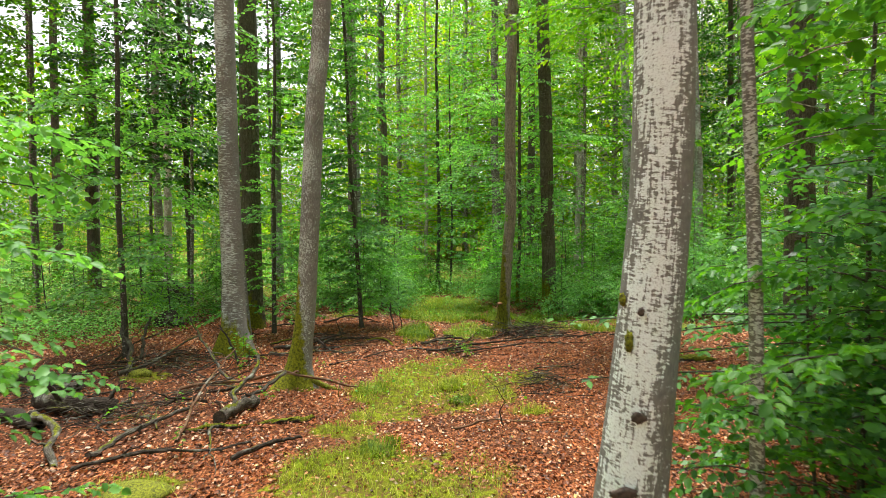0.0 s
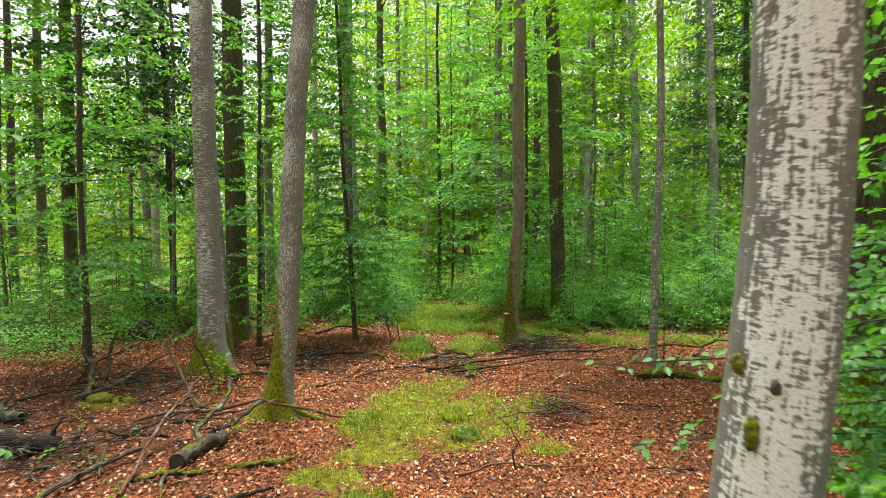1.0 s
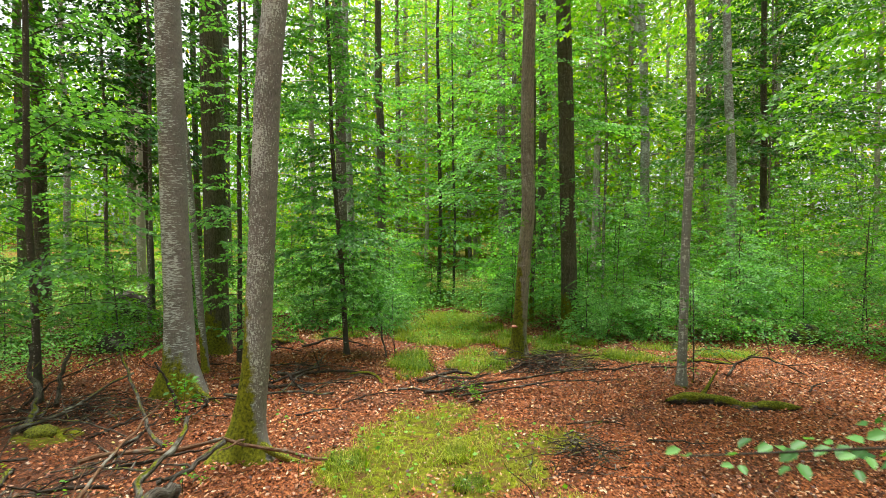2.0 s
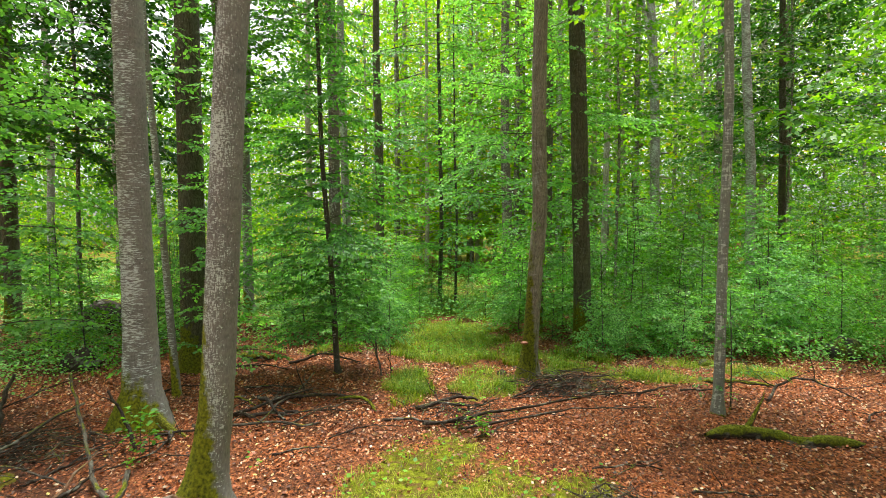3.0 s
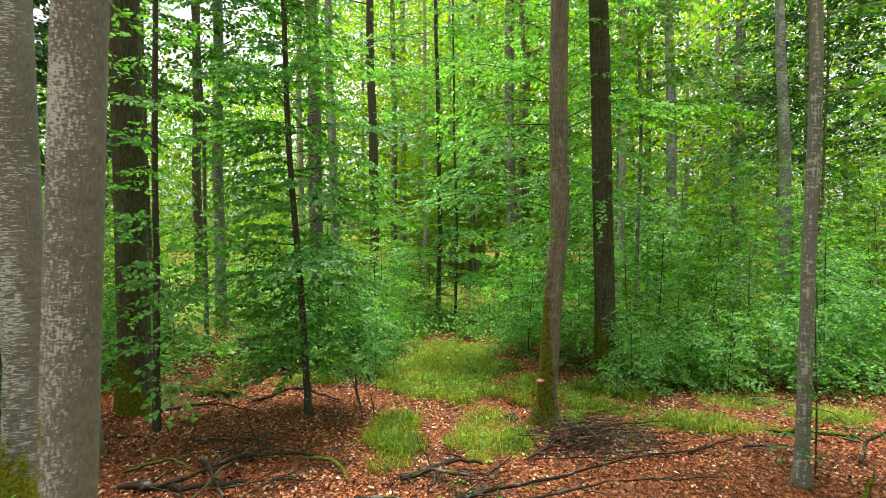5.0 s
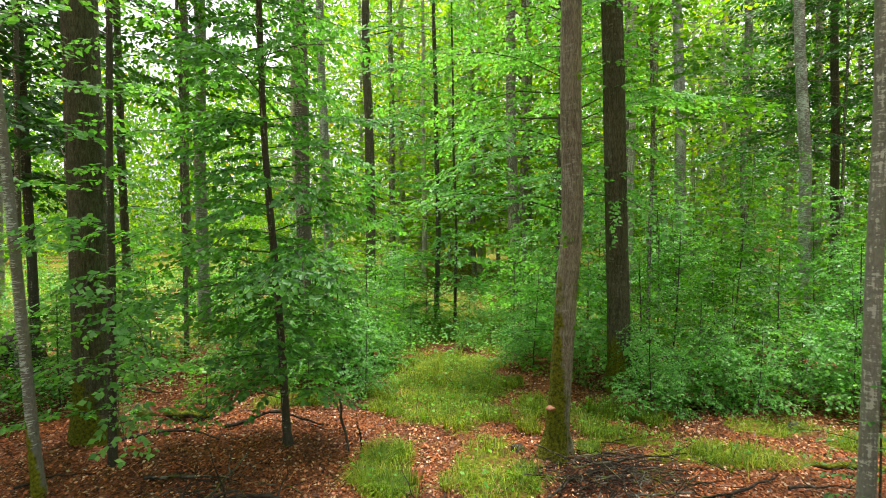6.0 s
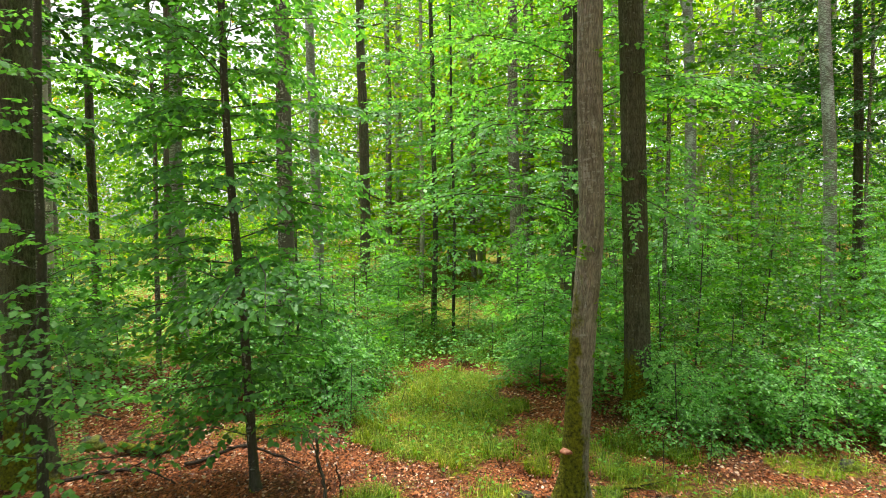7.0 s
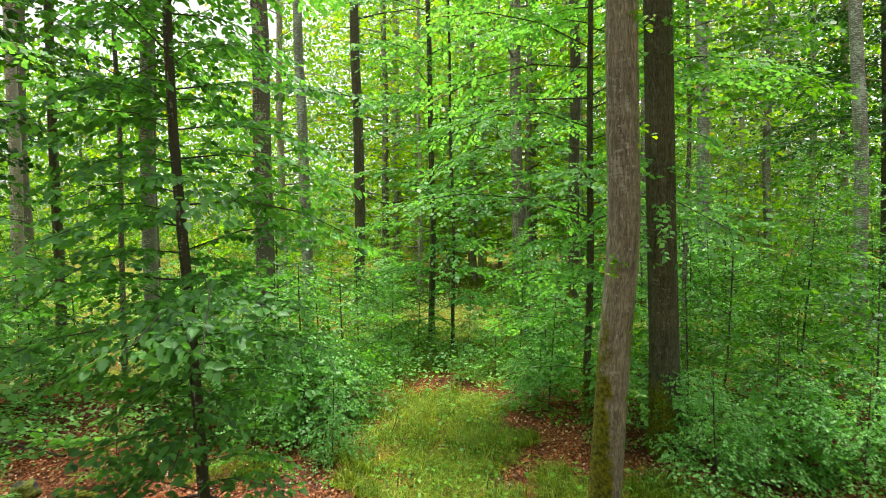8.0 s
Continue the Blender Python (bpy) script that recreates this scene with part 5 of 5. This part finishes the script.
def twig_heap(x0, y0, w, d, h, count, seed, label):
    """A heap of thin dead twigs, each its own piece."""
    rr = np.random.default_rng(seed)
    root = thing("twig_heap", x0, y0, float(height(x0, y0)), label, "brushwood")
    for k in range(count):
        a = rr.normal(0.1, 0.8) if k % 3 else rr.uniform(0, 3.14)
        L = rr.uniform(0.2, 0.7) * (1.5 if k % 9 == 0 else 1.0)
        cx, cy = rr.normal(0, w * 0.42), rr.normal(0, d * 0.42)
        dome = h * math.exp(-1.2 * ((cx / w) ** 2 + (cy / d) ** 2))
        c0 = np.array([cx, cy, rr.uniform(0.005, 1.0) * dome])
        dvec = np.array([math.cos(a), math.sin(a), rr.normal(0, 0.15)]) * L
        u = np.linspace(-0.5, 0.5, 7)
        c = c0 + u[:, None] * dvec + np.cumsum(rr.normal(0, 0.016, (7, 3)), 0)
        c[:, 2] += (0.25 - u ** 2) * rr.uniform(-0.1, 0.3) * L
        c[:, 2] = np.maximum(c[:, 2], 0.008)
        part("twig", mesh_of("twig", *tube(c, np.linspace(rr.uniform(0.003, 0.0085), 0.0015, 7), 5)), wood_dark if k % 4 else wood_grey, root, smooth=True)


twig_heap(1.55, 10.1, 0.95, 0.5, 0.2, 170, 1, "dark heap of brushwood beside the track")
twig_heap(1.25, 6.85, 0.45, 0.35, 0.18, 70, 2, "small heap of dead twigs on leaf litter")
twig_heap(0.15, 9.05, 0.7, 0.3, 0.12, 40, 3, "dead twigs gathered on the track")
twig_heap(-1.9, 9.9, 0.6, 0.4, 0.12, 35, 4, "dark twigs scattered on brown leaves")
twig_heap(-3.7, 8.0, 0.9, 0.7, 0.18, 110, 5, "tangle of dead twigs among branches")
twig_heap(-4.6, 6.6, 0.8, 0.6, 0.2, 100, 6, "tangle of grey twigs among logs")
twig_heap(-3.4, 5.7, 0.7, 0.4, 0.22, 70, 8, "dark tangle of broken twigs on black mould")
twig_heap(-2.9, 6.2, 0.8, 0.6, 0.1, 35, 7, "thin twigs strewn over leaves")


def boulder(name, x0, y0, size, flat, seed, mat, label, category):
    bm = bmesh.new()
    bmesh.ops.create_icosphere(bm, subdivisions=3, radius=1.0)
    for v in bm.verts:
        q = 1 + 0.25 * noise.noise(v.co * 1.7 + Vector((seed, 0, 0))) + 0.12 * noise.noise(v.co * 4 + Vector((0, seed, 0)))
        v.co = Vector((v.co.x * size * q, v.co.y * size * q * 0.8, v.co.z * size * flat * q))
    bme = bpy.data.meshes.new(name)
    bm.to_mesh(bme)
    bm.free()
    ob = part(name, bme, mat, smooth=True)
    ob.location = (x0, y0, float(height(x0, y0)) + size * flat * 0.3)
    return tagged(ob, label, category)


boulder("stone", 0.75, 10.75, 0.07, 0.7, 3, wood_dark, "small black stone at the edge of the grass", "stone")
boulder("stump", 3.85, 11.4, 0.09, 0.8, 5, mossy_stone, "dark rotten stump rimmed with moss", "stump")
boulder("moss_cushion", -3.95, 7.45, 0.15, 0.4, 8, moss_pad, "bright green cushion of moss", "moss")
boulder("moss_cushion", -2.2, 4.05, 0.24, 0.3, 9, moss_pad, "flat bright green moss cushion", "moss")
boulder("stump", -5.3, 11.1, 0.26, 0.9, 11, wood_dark, "dark rotten stump before the shrubs", "stump")
boulder("stump", -3.6, 12.0, 0.13, 0.8, 12, mossy_stone, "mossy stump beside a thick trunk", "stump")
boulder("stump", 6.2, 11.8, 0.27, 0.9, 21, mossy_stone, "dark rotten stump with a moss cap before shrubs", "stump")
boulder("root_plate", -6.9, 14.3, 0.5, 0.95, 22, wood_dark, "dark upturned root plate with earth among shrubs", "root plate")
boulder("bracket_fungus", 1.045, 10.53, 0.055, 0.4, 4, fungus_mat, "reddish brown bracket fungus on the trunk", "fungus").location.z = 0.62


def seedling(x0, y0, h, count, seed, mat, size=1.0):
    """A knee-high seedling: a thin stem and a few leaves."""
    q = np.random.default_rng(seed)
    root = thing("beech_seedling", x0, y0, float(height(x0, y0)) - 0.01, "tiny fresh green seedling on fallen leaves", "seedling", "seedlings on the forest floor")
    stem = np.array([(0, 0, 0), (q.normal(0, 0.02), q.normal(0, 0.02), h * 0.5), (q.normal(0, 0.05), q.normal(0, 0.05), h)])
    part("stem", mesh_of("stem", *tube(bend(stem, 5), np.linspace(0.004, 0.002, 5), 4)), bark_sapling, root)
    P = stem[2] * q.uniform(0.45, 1.0, (count, 1)) + q.normal(0, 0.02 + h * 0.12, (count, 3)) * np.array([1, 1, 0.4])
    a = q.uniform(0, 6.28, count)
    part("foliage", leaf_mesh("foliage", P, np.stack([np.cos(a), np.sin(a), q.normal(-0.05, 0.2, count)], 1), norm(np.array([0, 0, 1.0]) + q.normal(0, 0.3, (count, 3))), q.uniform(0.022, 0.05, count) * size), mat, root)


sq = np.random.default_rng(55)
for k, (sx, sy) in enumerate([(-2.85, 7.9), (-2.75, 7.7), (-2.95, 8.2), (-2.2, 4.75), (-2.0, 6.2), (-1.9, 6.35), (-2.4, 6.9), (-1.2, 6.5), (0.2, 8.6), (0.35, 8.5), (0.1, 8.65), (-3.3, 5.5), (-3.5, 6.4), (-1.6, 7.6), (2.35, 9.2), (0.75, 8.9),
                              (-0.9, 12.0), (-1.0, 11.9), (0.3, 11.3), (0.5, 11.9), (-0.1, 12.3), (0.4, 12.6), (2.6, 10.3), (-2.7, 5.9), (1.35, 11.2), (3.2, 9.35), (-1.3, 12.2), (-0.3, 12.0), (0.15, 12.9), (0.7, 13.3), (-0.5, 13.4)]):
    seedling(sx, sy, sq.uniform(0.1, 0.32), int(sq.integers(6, 16)), 400 + k, young_leaf if k % 3 else sunny_leaf)
seedling(-2.82, 8.02, 0.5, 46, 470, young_leaf, 1.5)
seedling(-2.7, 7.95, 0.3, 24, 471, young_leaf, 1.4)
seedling(0.35, 8.4, 0.22, 40, 472, sunny_leaf, 1.2)
seedling(2.05, 11.2, 0.55, 90, 460, shade_leaf, 0.9)
make_tree("young_beech", 3.22, 9.35, 1.5, 0.02, (0.0, 0.0), bark_sapling, shade_leaf, [(0.3, 1.2, 11, 0.6, 1.0, 0.8)], "small bluish green beech beside a slim trunk", "tree", YOUNG, 75, sides=8, flare=None, leaf=0.042, folded=False, tilt=0.3)
seedling(2.5, 11.3, 0.45, 70, 461, shade_leaf, 0.9)
